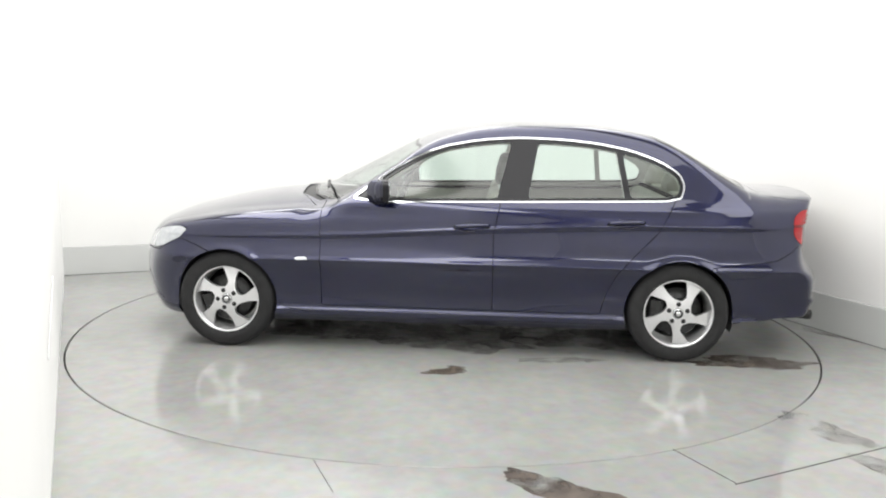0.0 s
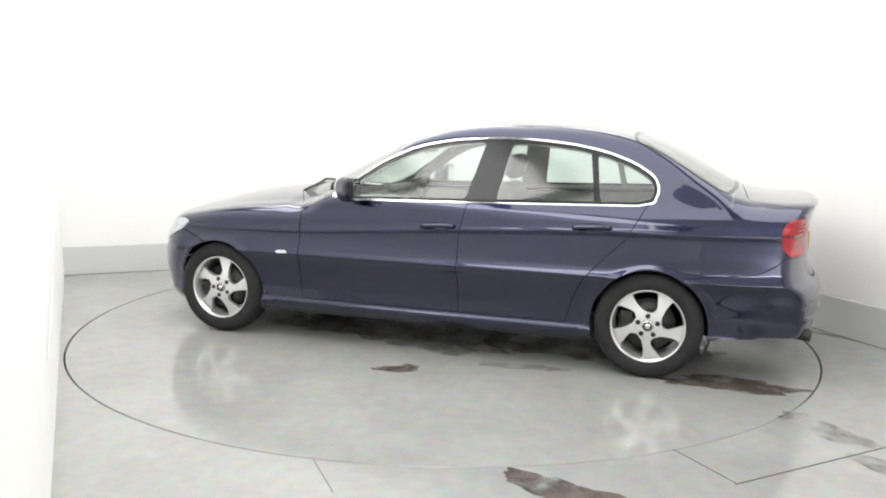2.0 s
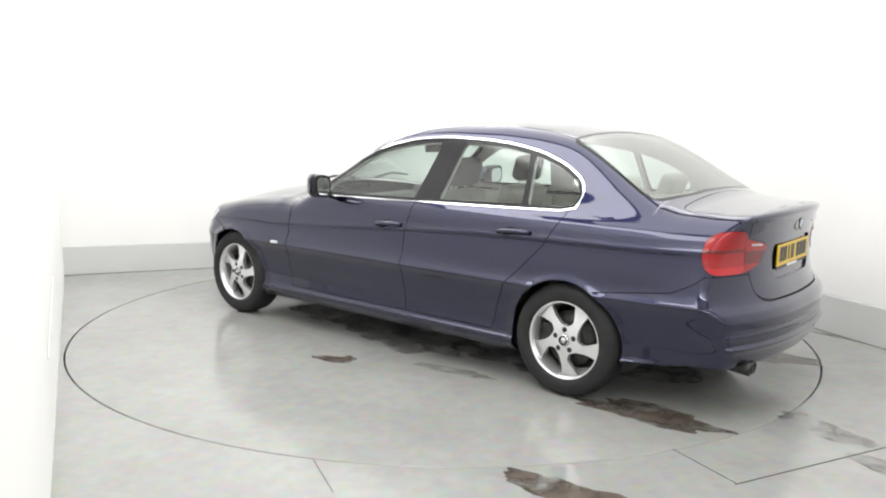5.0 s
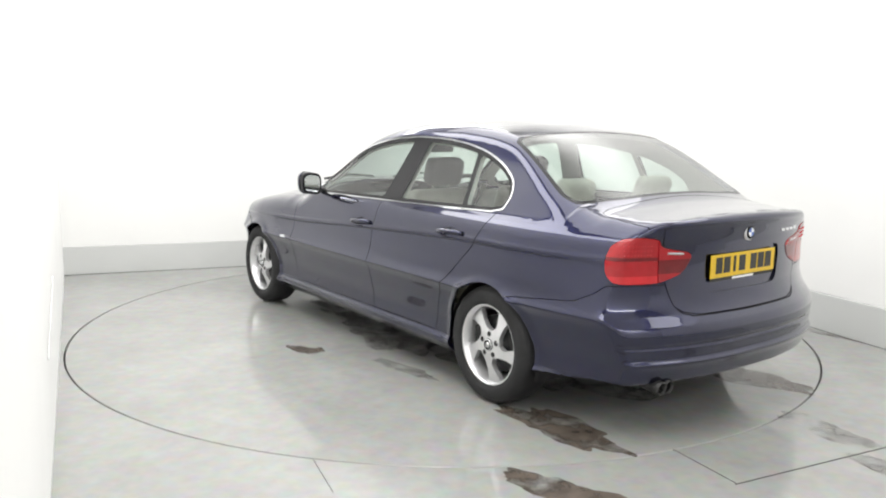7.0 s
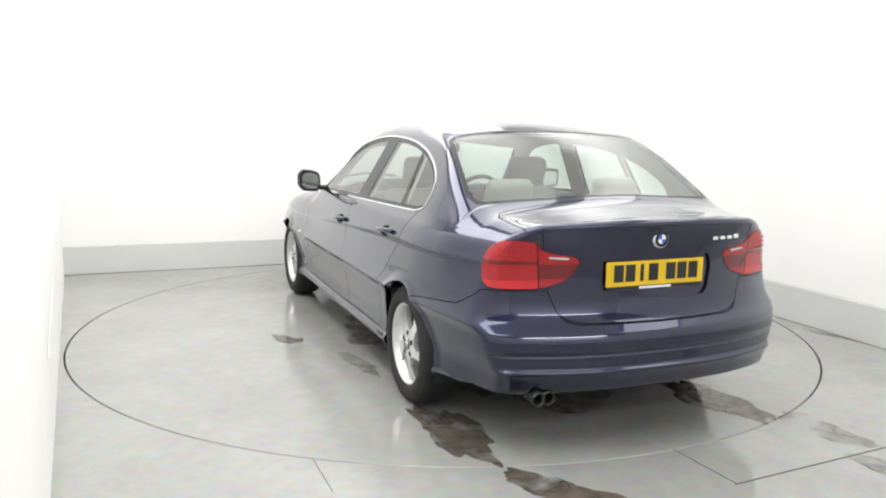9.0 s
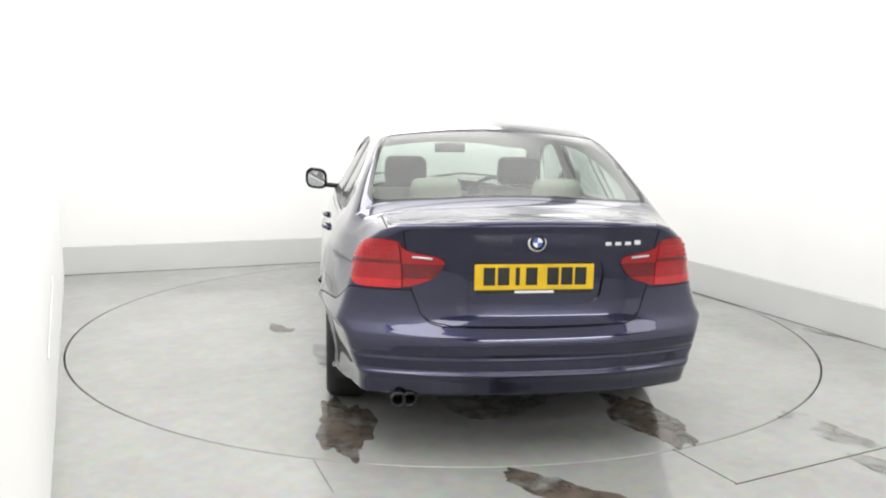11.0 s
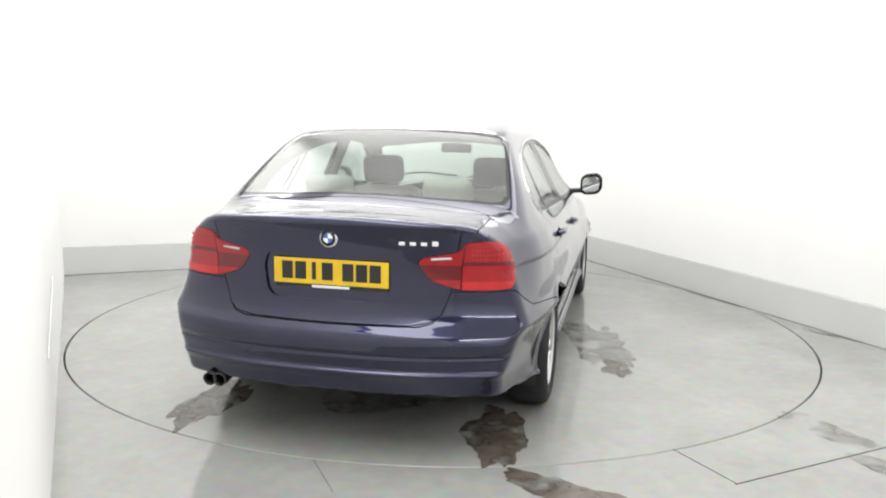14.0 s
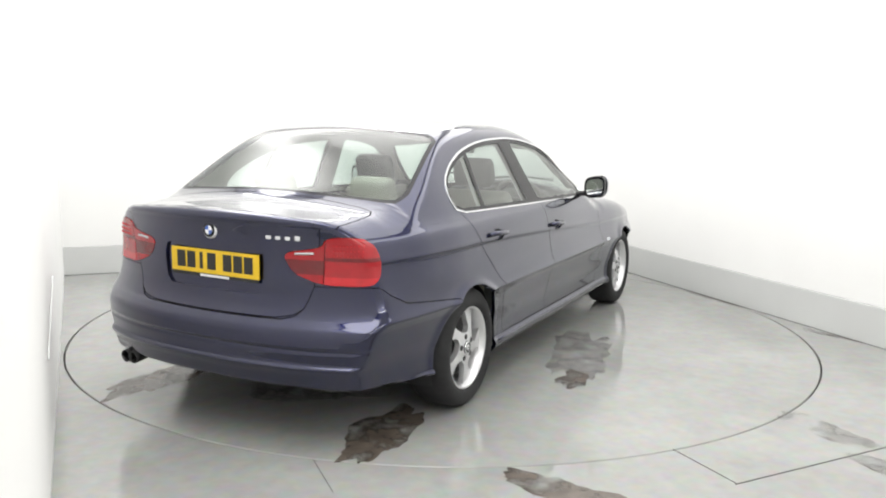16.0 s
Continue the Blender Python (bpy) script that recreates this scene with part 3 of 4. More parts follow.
FRONT_DOOR = [(.815, 1.0), (.80, .62), (.80, .285), (-.265, .285), (-.262, .76), (-.31, 1.0)]
REAR_DOOR = [(-.31, 1.0), (-.262, .76), (-.265, .285), (-.92, .285), (-.955, .42), (-1.02, .56), (-1.25, .80), (-1.37, 1.02)]
for outline, tag in ((FRONT_DOOR, "front_door"), (REAR_DOOR, "rear_door")):
    field = lambda p, o=outline: np.where(p[:, 2] < 1.0, polygon(o, p[:, 0], p[:, 2]), .5) + 9 * (p[:, 1] < .6)
    panel(field, tag, ("flank", "deck"))
for (hx, hz), tag in (((-.13, .803), "front_cup"), ((-1.055, .845), "rear_cup")):
    body.cut(lambda p: np.hypot((p[:, 0] - hx) / .085, (p[:, 2] - hz + .06 * (p[:, 0] - hx)) / .03) - 1, tag, ("front_door", "rear_door"))
body.cut(lambda p: polygon([(.872, .580), (.878, .598), (.962, .594), (.955, .577)], p[:, 0], p[:, 2]), "repeater", ("flank",))


def round_nose(p):
    return p[:, 1] + 2.14 - p[:, 0]


HEADLAMP = rounded([(.50, .585), (.52, .66), (.8, .705), (1.18, .755), (1.30, .745), (1.27, .69), (1.05, .61)], 1)
ahead = lambda p: 9 * (p[:, 0] < 1.3)
body.cut(lambda p: polygon(HEADLAMP, round_nose(p), p[:, 2]) - .004 + ahead(p), "lamp_gap", ("flank", "deck"))
body.cut(lambda p: polygon(HEADLAMP, round_nose(p), p[:, 2]), "headlamp", ("lamp_gap",))
KIDNEY = rounded([(.035, .52), (.03, .66), (.27, .65), (.25, .53)], 1)
body.cut(lambda p: polygon(KIDNEY, p[:, 1], p[:, 2]) - .014 + ahead(p), "kidney_rim", ("flank", "deck"))
body.cut(lambda p: polygon(KIDNEY, p[:, 1], p[:, 2]), "kidney", ("kidney_rim",))
INTAKE = rounded([(-.3, .25), (-.3, .375), (.45, .375), (.55, .25)], 1)
body.cut(lambda p: polygon(INTAKE, p[:, 1], p[:, 2]) + ahead(p), "intake", ("flank",))
NOSE = [(-.3, .70), (.36, .70), (.50, .58), (1.05, .60), (1.27, .685), (1.35, .66), (1.62, .59), (1.62, 0), (-.3, 0)]
nose_cover = lambda p: polygon(NOSE, round_nose(p), p[:, 2]) + ahead(p)
panel(nose_cover, "front_bumper", ("flank", "deck"))
BONNET = [(3, -.3), (3, .45), (1.9, .60), (1.4, .69), (.98, .735), (.86, .69), (1.02, .40), (1.10, -.3)]
bonnet = lambda p: polygon(BONNET, p[:, 0], p[:, 1])
panel(bonnet, "bonnet", ("deck",))
body.cut(lambda p: polygon([(1.16, -.3), (1.02, .40), (.86, .60), (.66, .60), (.60, -.3)], p[:, 0], p[:, 1]), "scuttle", ("deck",))
body.cut(lambda p: polygon([(.34, -.3), (.24, .52), (-1.24, .52), (-1.21, -.3)], p[:, 0], p[:, 1]), "roof", ("deck",))

body.cut(lambda p: np.maximum(1.0 - p[:, 2], np.maximum(p[:, 0] - .75, -1.80 - p[:, 0])), "pillar", ("deck",))

car = tagged(new("car"), "dark blue saloon car with silver alloy wheels on the turntable", "car")
RIM = .012
body.mesh("side_panel", ("flank", "deck", "pillar"), PAINT, car, (1,), rim=.02)
body.mesh("side_panel", ("flank", "deck", "pillar"), PAINT, car, (-1,), rim=.02)
body.mesh("roof_panel", "roof", PAINT, car)
body.mesh("headliner", "roof", HEADLINER, car, out=-.035, label="pale cloth headliner")
for side in (1, -1):
    body.mesh("pillar_trim", ("pillar", "chrome", "frame"), HEADLINER, car, (side,), out=-.032, label="pale grey inner pillar trim")
body.mesh("bonnet", "bonnet", PAINT, car, rim=RIM)
boot = body.mesh("boot_lid", "lid", PAINT, car, rim=RIM)
body.mesh("plate_recess", "recess", PAINT, boot, out=-.0118, label="shallow recess round the plate")
rear_bumper = body.mesh("rear_bumper", "rear_bumper", PAINT, car, rim=RIM)
front_bumper = body.mesh("front_bumper", "front_bumper", PAINT, car, rim=RIM)
body.mesh("panel_gap", ("seam", "lamp_gap"), SEAM, car, out=-.008, label="dark gaps between the body panels")["kind"] = "stuff"
body.mesh("windscreen", "windscreen", GLASS, car, out=-.002, label="clear glass windscreen")
body.mesh("windscreen_seal", "screen_edge", GLOSS_BLACK, car, out=-.001, label="black rubber seal")
body.mesh("rear_window", "backlight", REAR_GLASS, car, out=-.002, label="slightly green tinted rear window")
body.mesh("rear_window_seal", "backlight_edge", GLOSS_BLACK, car, out=-.001, label="black rubber seal")
body.mesh("scuttle", "scuttle", BLACK, car, out=-.012, label="black plastic cowl under the windscreen")
body.mesh("intake", "intake", BLACK, front_bumper, out=-.03, label="black mesh air intake")
doors = {}
for side in (1, -1):
    for which in ("front_door", "rear_door"):
        doors[which, side] = body.mesh(which, which, PAINT, car, (side,), rim=RIM)
    for which in ("front", "rear"):
        body.mesh("handle_recess", which + "_cup", PAINT, doors[which + "_door", side], (side,), out=-.014)
        body.mesh("door_card", which + "_door", GREY_TRIM, doors[which + "_door", side], (side,), out=-.07, label="grey inner door trim")
    body.mesh("side_repeater", "repeater", CLEAR_LENS, car, (side,), out=.003, rim=.008, label="pale indicator lens on the wing")
    body.mesh("window_frame", "frame", GLOSS_BLACK, car, (side,), out=-.004, label="gloss black window frames and pillar")
    body.mesh("window_trim", "chrome", CHROME, car, (side,), out=.003, rim=.008, label="bright chrome strip round the side windows")
    for which, host in (("front_glass", "front_door"), ("rear_glass", "rear_door"), ("quarter_glass", "rear_door")):
        body.mesh("window_pane" if which != "quarter_glass" else "quarter_pane", which, GLASS, doors[host, side], (side,), out=-.007, label="side window glass")
    tail = body.mesh("tail_lamp", "outer_lamp", RED_LENS, car, (side,), out=.003, rim=.01, label="red wrap-round tail lamp")
    for tag, mat, out, txt in (("lamp_led", RED_LENS, .0035, "paler red band of light dots"), ("lamp_line", DARK_LENS, .001, "dark red dividing line"), ("lamp_foot", PINK_LENS, .003, "paler red lower band")):
        body.mesh("lens_band", tag, mat, tail, (side,), out=out, rim=.01, label=txt)
    for row in range(3):
        for k in range(9):
            q = tail_point(.605 + .014 * k, .862 + .021 * row, .0045)
            dot = lathe_bm([(0, .002), (.0035, .0015), (.005, -.001)], 8)
            bmesh.ops.transform(dot, matrix=Matrix.Translation((q.x, side * q.y, q.z)) @ pose(0, 0, 0, 0, 0, 90 + side * 25), verts=dot.verts[:])
            part("lamp_dot", dot, PINK_LENS, tail, "small round pale red light")
    inner = body.mesh("boot_lamp", "inner_lamp", RED_LENS, boot, (side,), out=.003, rim=.01, label="red lamp on the boot lid")
    body.mesh("lens_band", "inner_dark", DARK_LENS, inner, (side,), out=.0025, rim=.01, label="dark red lower band")
    pts = [tail_point(y, .862 + .06 * (y - .42), .0035) for y in np.linspace(.435, .52, 7)]
    part("reversing_lens", tube_bm([(p.x, side * p.y, p.z) for p in pts], .0055, 6), CLEAR_LENS, inner, "pale clear strip", True)
    body.mesh("headlamp", "headlamp", CLEAR_LENS, car, (side,), out=.001, rim=.01, label="clear headlamp")
    grille = body.mesh("grille_rim", "kidney_rim", CHROME, front_bumper, (side,), out=.008, rim=.02, label="chrome grille surround")
    body.mesh("grille_mesh", "kidney", BLACK, grille, (side,), out=-.012, label="black grille")


# ---- wheels ----
def thick_plate_bm(v, faces, depth):
    """A flat sheet in x, z given a depth along y, with its walls."""
    bm = bmesh.new()
    vs = [bm.verts.new(p) for p in v]
    for f in faces:
        bm.faces.new([vs[i] for i in f])
    bmesh.ops.delete(bm, geom=[q for q in bm.verts if not q.link_faces], context="VERTS")
    got = bmesh.ops.extrude_face_region(bm, geom=bm.faces[:])
    for g in got["geom"]:
        if isinstance(g, bmesh.types.BMVert):
            g.co.y -= depth
    bmesh.ops.recalc_face_normals(bm, faces=bm.faces[:])
    return bm


def spokes_bm():
    """A dished alloy face with five slanted openings."""
    s = Skin()
    radii, n = np.concatenate([np.linspace(.028, .196, 22), [.203]]), 150
    a = np.linspace(0, 2 * math.pi, n + 1)
    r = radii[:, None] + 0 * a[None]
    dish = .012 * np.cos((radii - .03) / .18 * math.pi)[:, None] - .020
    s.grid(np.stack([r * np.cos(a), dish + 0 * r, r * np.sin(a)], -1), np.ones(r.shape, bool), "face")
    hole = rounded([(.099, .170), (.052, .199), (-.046, .200), (-.050, .098), (-.020, .074), (.024, .086), (.066, .122)], 2, .14)
    for k in range(5):
        c, q = math.cos(2 * math.pi * k / 5), math.sin(2 * math.pi * k / 5)
        s.cut(lambda p: polygon(hole, p[:, 0] * c + p[:, 2] * q, -p[:, 0] * q + p[:, 2] * c), "hole", ("face",))
    s.drop("hole")
    key, slot, out, fs = {}, {}, [], []
    for f in s.f:
        g = []
        for i in f:
            k = tuple(np.round(s.v[i], 5))
            if k not in key:
                key[k] = len(out)
                out.append(k)
            if key[k] not in g:
                g.append(key[k])
        if len(g) > 2:
            fs.append(g)
    return thick_plate_bm(out, fs, .028)


def make_wheel():
    """A wheel about its own hub; its outer face looks along +y."""
    w = new("wheel")
    tagged(w, "silver five-spoke alloy wheel")
    part("tyre", lathe_bm([(.207, .085), (.213, .097), (.235, .104), (.262, .104), (.282, .096), (.296, .082), (.303, .062), (.306, .03), (.306, -.03), (.303, -.07), (.29, -.095), (.25, -.104), (.207, -.085)], 72), RUBBER, w, "black rubber tyre", True)
    part("rim", lathe_bm([(.199, .083), (.203, .091), (.209, .092), (.212, .087), (.207, .080), (.200, .06), (.188, .03), (.184, -.08), (.206, -.095)], 72), ALLOY, w, "silver rim", True)
    sp = part("spokes", spokes_bm(), ALLOY, w, "silver alloy spokes", False)
    sp.location = (0, .090, 0)
    cap = part("hub_cap", lathe_bm([(0, .089), (.026, .089), (.032, .086), (.035, .078), (.035, .05)], 32), GLOSS_BLACK, w, "round dark cap with a bright ring", True)
    part("cap_ring", lathe_bm([(.026, .0905), (.031, .0895), (.032, .086), (.027, .087)], 32), CHROME, cap, "bright ring", True)
    part("cap_mark", lathe_bm([(0, .0915), (.015, .091), (.016, .089)], 24), CHROME, cap, "small pale mark", True)
    for k in range(5):
        t = 2 * math.pi * k / 5 + math.pi / 2
        b = part("wheel_bolt", lathe_bm([(0, .0835), (.011, .0835), (.0155, .080), (.0155, .06)], 12), BLACK, w, "dark wheel bolt")
        b.location = (.056 * math.cos(t), 0, .056 * math.sin(t))
    part("brake_disc", lathe_bm([(.05, .02), (.148, .02), (.148, -.005), (.05, -.005)], 48), DARK_METAL, w, "dull metal brake disc", True)
    part("brake_caliper", box_bm(.085, .165, -.03, .045, -.07, .07, .012), DARK_METAL, w, "dark brake caliper")
    part("brake_hub", lathe_bm([(0, .055), (.06, .055), (.075, .03), (.16, -.06), (0, -.06)], 40), BLACK, w, "dark hub carrier", True)
    return w


wheel = make_wheel()
wheel.parent = car
wheel.matrix_basis = pose(REAR_AXLE, .776, HUB)
for wx, wy, spin in ((FRONT_AXLE, .772, 20), (REAR_AXLE, -.776, 10), (FRONT_AXLE, -.772, 50)):
    copy_thing(wheel, pose(wx, wy, HUB, 0, 0, 0 if wy > 0 else 180) @ pose(0, 0, 0, 0, spin, 0))


def arch_liner_bm(x, s, edge):
    bm = bmesh.new()
    rows = []
    for y, r in ((edge, .337), (edge - .02, .345), (edge - .06, .350), (.50, .350), (.50, .02)):
        rows.append([bm.verts.new((x + r * math.cos(a), s * y, HUB + r * math.sin(a))) for a in (radians(-20 + 220 * i / 40) for i in range(41))])
    for p, q in zip(rows, rows[1:]):
        for i in range(40):
            bm.faces.new((p[i], p[i + 1], q[i + 1], q[i]))
    bmesh.ops.recalc_face_normals(bm, faces=bm.faces[:])
    return bm


for wx in (FRONT_AXLE, REAR_AXLE):
    for s in (1, -1):
        part("arch_liner", arch_liner_bm(wx, s, .78 if wx > 0 else .835), BLACK, car, "black plastic wheel arch liner", True)
part("underbody", box_bm(-1.0, 1.0, -.80, .80, .178, .235, .01), BLACK, car, "black underbody")
part("underbody", box_bm(-2.12, 1.98, -.49, .49, .215, .30, .02), BLACK, car, "black underbody")
for s in (1, -1):
    part("rear_valance", box_bm(-2.08, -1.78, s * .60 - .12, s * .60 + .12, .31, .34, .01), BLACK, car, "black plastic valance")
part("boot_floor", box_bm(-2.15, -1.45, -.60, .60, .42, .45, .01), DARK_CLOTH, car, "dark boot floor")

# ---- details on the body ----
for s in (1, -1):
    for which, hx, hz in (("front_door", -.13, .803), ("rear_door", -1.055, .845)):
        pts = []
        for k in range(13):
            u = -1 + k / 6
            x = hx + .105 * u
            q = side_point(x, hz - .05 * (x - hx) + .002, .030 * (1 - abs(u) ** 4) + .001)
            pts.append((q.x, s * q.y, q.z))
        h = tube_bm(pts, .0125, 10)
        part("door_handle", h, PAINT, doors[which, s], "body-coloured pull handle", True)

    def mirror_bm():
        bm = box_bm(.375, .50, .870, 1.026, .934, 1.086, .058, 6)
        for v in bm.verts:
            v.co.x += (v.co.y - .93) * -.10 - (.04 if v.co.x > .44 and v.co.y > .98 else 0)
            v.co.z += .10 * (v.co.y - .95)
            v.co.y *= s
        bmesh.ops.recalc_face_normals(bm, faces=bm.faces[:])
        return bm
    mirror = part("door_mirror", mirror_bm(), PAINT, car, "blue door mirror with a black base", True)

    def mirror_face_bm(half_y, half_z, x0, x1):
        """A rounded face of the mirror, upright and turned towards the driver."""
        bm = bmesh.new()
        ends = []
        for x in (x0, x1):
            loop = []
            for i in range(40):
                a = 2 * math.pi * i / 40
                cy, cz = math.cos(a), math.sin(a)
                y = .948 + half_y * math.copysign(abs(cy) ** .6, cy)
                z = 1.010 + half_z * math.copysign(abs(cz) ** .6, cz)
                loop.append(bm.verts.new((x - .10 * (y - .93), s * y, z + .10 * (y - .95))))
            ends.append(loop)
            bm.faces.new(loop)
        for i in range(40):
            bm.faces.new((ends[0][i], ends[0][i - 1], ends[1][i - 1], ends[1][i]))
        bmesh.ops.recalc_face_normals(bm, faces=bm.faces[:])
        return bm
    part("mirror_frame", mirror_face_bm(.074, .072, .366, .41), GLOSS_BLACK, mirror, "black mirror surround")
    part("mirror_glass", mirror_face_bm(.059, .055, .362, .37), MIRROR, mirror, "silvered mirror glass")
    f = tube_bm([(.50, s * .79, .945), (.475, s * .83, .952), (.45, s * .88, .962), (.44, s * .93, .967)], .026, 10)
    for v in f.verts:
        v.co.z = .957 + (v.co.z - .957) * .7
    part("mirror_foot", f, BLACK, mirror, "black mirror base", True)
    pts = [side_point(x, .258, .001) for x in np.linspace(-1.0, 1.0, 24)]
    part("sill_strip", tube_bm([(p.x, s * p.y, p.z) for p in pts], .006, 6), PAINT, car, "rounded sill edge", True)

# number plate on the boot lid
px = tail_point(0, .785).x + .008
plate = part("number_plate", box_bm(px - .006, px, -.26, .26, .731, .842, .002, 1), YELLOW, boot, "yellow rear number plate with dark bars")
edge = .212
for k in range(7):
    wide = .050
    y = edge - k * .061 - (.032 if k > 3 else 0) - wide / 2 + .01
    part("plate_bar", box_bm(px - .0078, px - .0055, y - wide / 2 + (.016 if k == 2 else 0), y + wide / 2 - (.016 if k == 2 else 0), .752, .828), INK, plate, "dark character bar")
part("plate_caption", box_bm(px - .006, px - .002, -.085, .085, .7165, .7275, .001, 1), WHITE_MARK, boot, "thin pale bar under the plate")
part("plate_holder", box_bm(px - .004, px + .002, -.255, .255, .715, .7305, .001, 1), BLACK, boot, "black plate holder edge")
q = tail_point(0.0, .938)
badge = part("round_badge", lathe_bm([(0, .007), (.034, .006), (.040, .002), (.040, -.012)], 40, "Y"), ALLOY, boot, "small round chrome badge", True)
badge.matrix_basis = Matrix.Translation(q) @ pose(0, 0, 0, 0, 0, 90)
part("badge_disc", lathe_bm([(0, .009), (.033, .0085), (.033, .005)], 40, "Y"), GLOSS_BLACK, badge, "dark ring", True)
for k in range(4):
    bm = bmesh.new()
    a0 = math.pi / 2 * k
    o = bm.verts.new((0, .0102, 0))
    arc = [bm.verts.new((.021 * math.cos(a0 + math.pi / 2 * i / 8), .0102, .021 * math.sin(a0 + math.pi / 2 * i / 8))) for i in range(9)]
    bm.faces.new([o] + arc)
    part("badge_quarter", bm, WHITE_MARK if k % 2 else BLUE_MARK, badge, "pale or blue quarter")
for k in range(4):
    y = -.300 - k * .046
    q = tail_point(y, .925)
    part("model_bar", box_bm(q.x - .004, q.x + .004, y - .031, y - .003, .919, .936 if k < 3 else .941, .003, 2), CHROME, boot, "small chrome bar")
for py in (.530, .578):
    pipe = part("exhaust_pipe", lathe_bm([(.024, .16), (.027, .17), (.031, .17), (.032, .15), (.032, -.12), (.026, -.12), (.024, .10), (0, .10)], 32), DARK_METAL, car, "dull metal exhaust tip", True)
    pipe.matrix_basis = pose(-2.105, py, .283, 0, 0, 90) @ pose(0, 0, 0, -6)
for s in (1, -1):
    pts = [(.90, s * .30 - .16, top_line(np.array(.90)) + .004), (.84, s * .30 + .10, top_line(np.array(.84)) - .0), (.80, s * .30 + .32, 1.005)]
    part("wiper", tube_bm(pts, .009, 6), BLACK, car, "black wiper blade")

# ---- the cabin ----


def tilt(bm, x, z, degrees):
    bmesh.ops.rotate(bm, cent=(x, 0, z), matrix=Matrix.Rotation(radians(degrees), 3, "Y"), verts=bm.verts[:])
    return bm


part("cabin_floor", box_bm(-1.3, .95, -.74, .74, .30, .335, .01), DARK_CLOTH, car, "dark carpet")
for s in (1, -1):
    y = .37 * s
    seat = part("front_seat", cushion_bm(-.12, .42, y - .25, y + .25, .36, .53, .06), LEATHER, car, "cream leather front seat", True)
    part("seat_back", tilt(cushion_bm(-.20, -.06, y - .24, y + .24, .44, 1.03, .055), -.12, .45, -18), LEATHER, seat, "cream leather backrest", True)
    part("head_restraint", tilt(cushion_bm(-.19, -.08, y - .135, y + .135, 1.06, 1.24, .045), -.12, .45, -16), DARK_CLOTH, seat, "dark head restraint", True)
    for d in (-.06, .06):
        part("restraint_post", tilt(tube_bm([(-.13, y + d, .98), (-.13, y + d, 1.10)], .007, 8), -.12, .45, -16), CHROME, seat, "thin metal post")
bench = part("rear_bench", cushion_bm(-1.22, -.72, -.66, .66, .38, .55, .06), LEATHER, car, "cream leather rear bench", True)
part("bench_back", tilt(cushion_bm(-1.28, -1.12, -.64, .64, .48, 1.00, .055), -1.2, .5, -24), LEATHER, bench, "cream leather bench back", True)
for y in (-.32, .32):
    part("bench_restraint", tilt(cushion_bm(-1.27, -1.17, y - .13, y + .13, 1.03, 1.19, .045), -1.2, .5, -20), LEATHER, bench, "cream leather head restraint", True)
part("parcel_shelf", box_bm(-1.84, -1.38, -.60, .60, .995, 1.015, .008), LEATHER, car, "cream parcel shelf")
part("dashboard", cushion_bm(.52, .80, -.60, .60, .60, .895, .06), DARK_CLOTH, car, "dark dashboard", True)
part("dash_hood", cushion_bm(.50, .64, -.54, -.20, .84, .955, .045), DARK_CLOTH, car, "dark instrument hood", True)
ring = [(.46, -.37 + .185 * math.cos(a), .86 + .185 * math.sin(a)) for a in (2 * math.pi * i / 40 for i in range(40))]
steer = part("steering_wheel", tilt(tube_bm(ring, .016, 8, True), .46, .86, -25), DARK_CLOTH, car, "dark steering wheel", True)
part("steering_boss", tilt(cushion_bm(.44, .49, -.43, -.31, .80, .92, .02), .46, .86, -25), DARK_CLOTH, steer, "dark wheel boss", True)
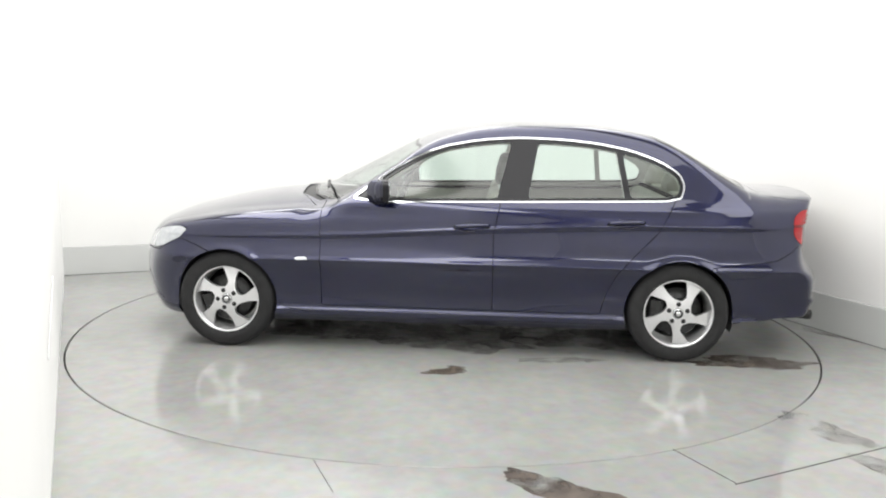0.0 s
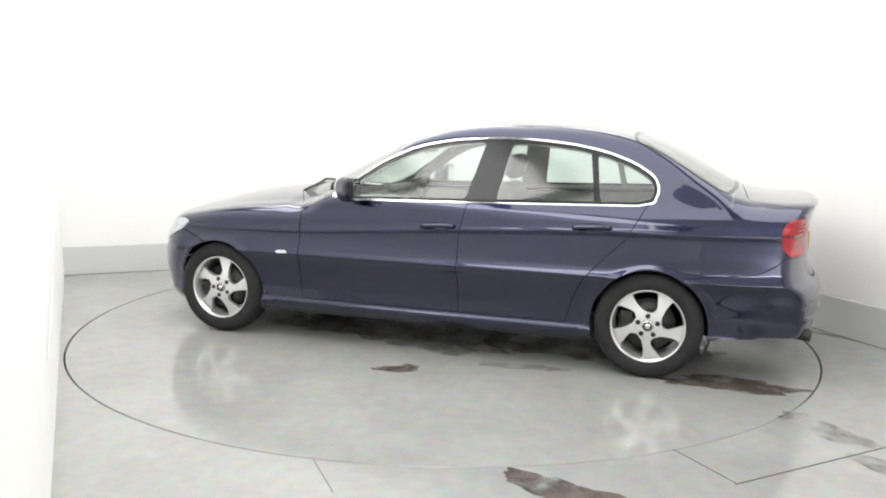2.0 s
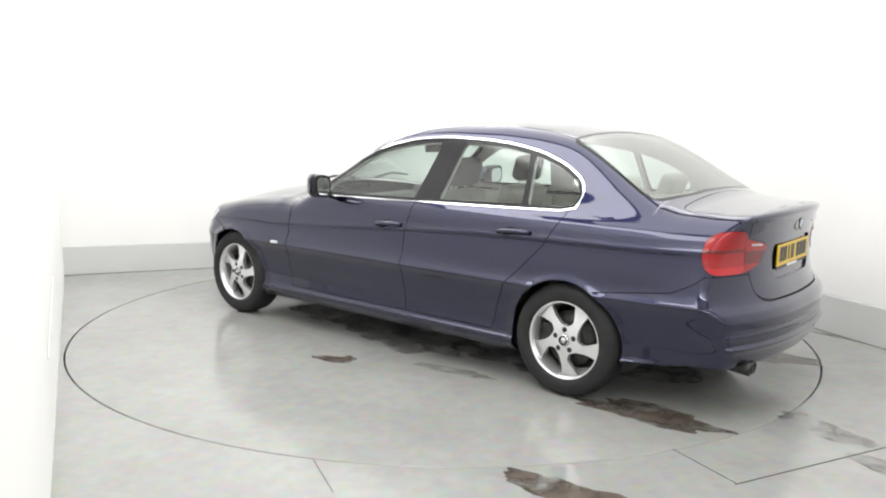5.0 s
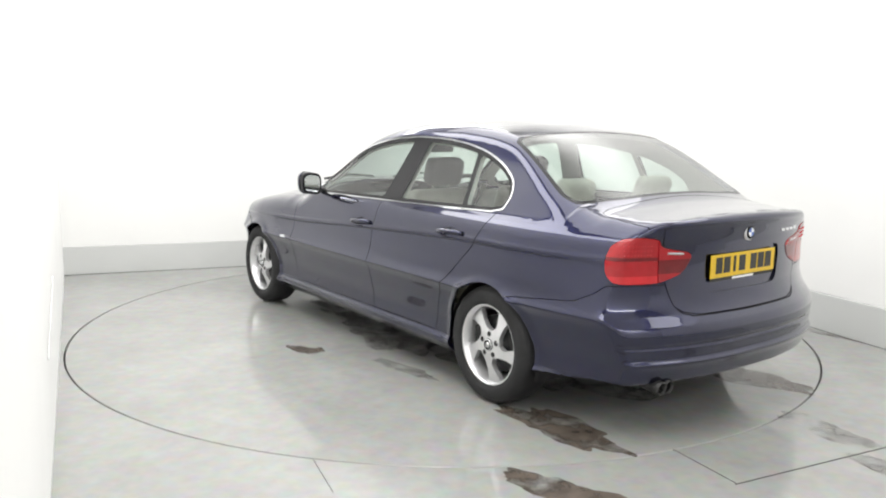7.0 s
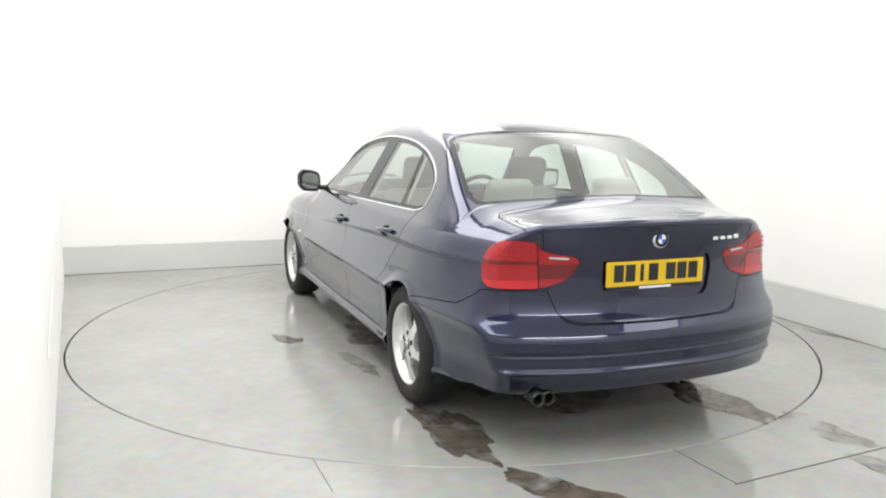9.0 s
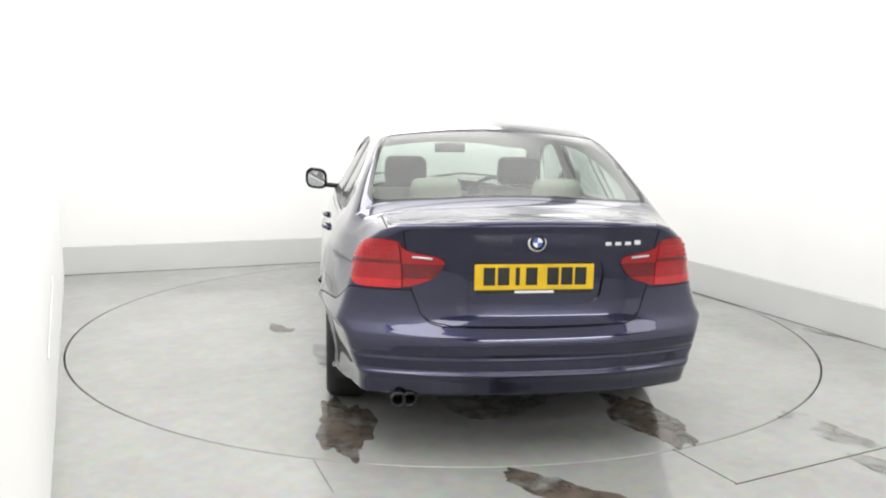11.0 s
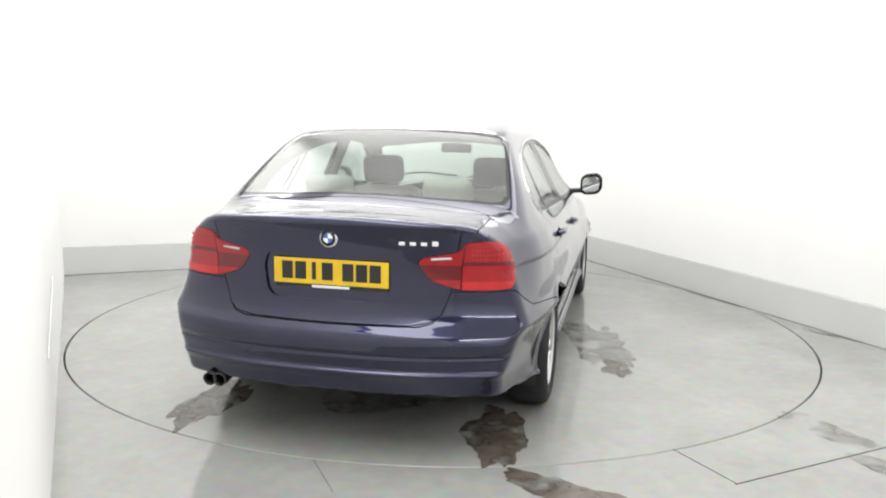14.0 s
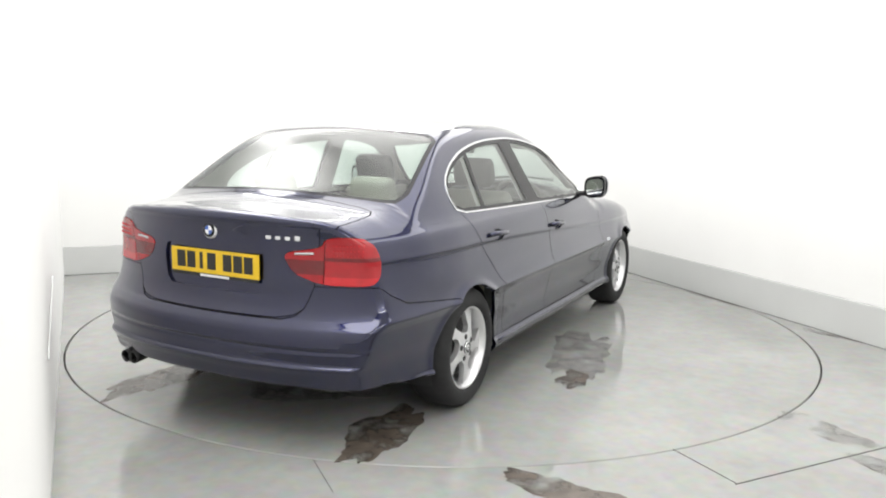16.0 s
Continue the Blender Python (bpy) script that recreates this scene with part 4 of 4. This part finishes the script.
part("interior_mirror", cushion_bm(.20, .235, -.11, .11, 1.215, 1.28, .014), BLACK, car, "black interior mirror", True)
part("mirror_stem", tube_bm([(.23, 0, 1.26), (.30, 0, 1.283)], .010, 8), BLACK, car, "black mirror stem")
part("centre_console", cushion_bm(-.2, .6, -.10, .10, .33, .56, .03), DARK_CLOTH, car, "dark centre console", True)


# ---- the turntable ----
def turntable_bm():
    return lathe_bm([(0.0, 0.0), (TABLE_R * .5, 0.0), (TABLE_R - .006, 0.0), (TABLE_R - .002, -0.004), (TABLE_R - .002, -0.028), (0.0, -0.028)], 192, "Z")


turntable = tagged(part("turntable", turntable_bm(), TABLE), "large round grey turntable set flush in the floor", "turntable")
for bi, (bx, by, bl, bw, bh, bs, bmt, txt) in enumerate((
        (.00, 1.22, .24, .10, 15, 1, WET, "small dark wet spot"), (-.06, 1.13, .12, .06, -20, 12, WET, "small dark wet spot"),
        (-1.88, .80, .82, .24, 4, 2, WET, "dark wet tyre track"), (-1.90, -.70, .74, .28, 8, 4, WET, "dark wet tyre track"),
        # long damp patch, its grey also standing for the dark car's reflection
        (-.20, -1.08, 1.25, .36, 14, 7, DAMP_AND_SHADE, "damp grey patch"), (-.70, -1.20, .30, .16, 10, 10, WET, "dark wet patch"),
        # the two broad patches put the car's shade into the turntable's colour
        (.62, .55, .5, .18, 0, 11, DAMP_AND_SHADE, "damp grey patch"), (-1.0, .05, 1.4, 1.15, 3, 17, DAMP_AND_SHADE, "broad grey patch of painted shade under the car"), (.2, .30, 2.0, .95, -4, 18, DAMP_AND_SHADE, "broad grey patch of painted shade under the car"), (-.72, .90, .5, .10, 8, 13, DAMP_AND_SHADE, "damp grey patch"))):
    part("stain_and_shade", blot_bm(bx - CAR_SHIFT[0], by - CAR_SHIFT[1], bl, bw, bh, bs, z1=0.0006 + 0.0002 * bi, ragged=.34), bmt, turntable, txt)


def motions():
    rows = [(k * 0.25, turn_at(k * 0.25)) for k in range(65)]
    walk(turntable, [(t, pose(0, 0, 0, 0, 0, a)) for t, a in rows])
    walk(car, [(t, pose(0, 0, 0, 0, 0, a) @ pose(-CAR_SHIFT[0], -CAR_SHIFT[1], 0)) for t, a in rows])


motions()
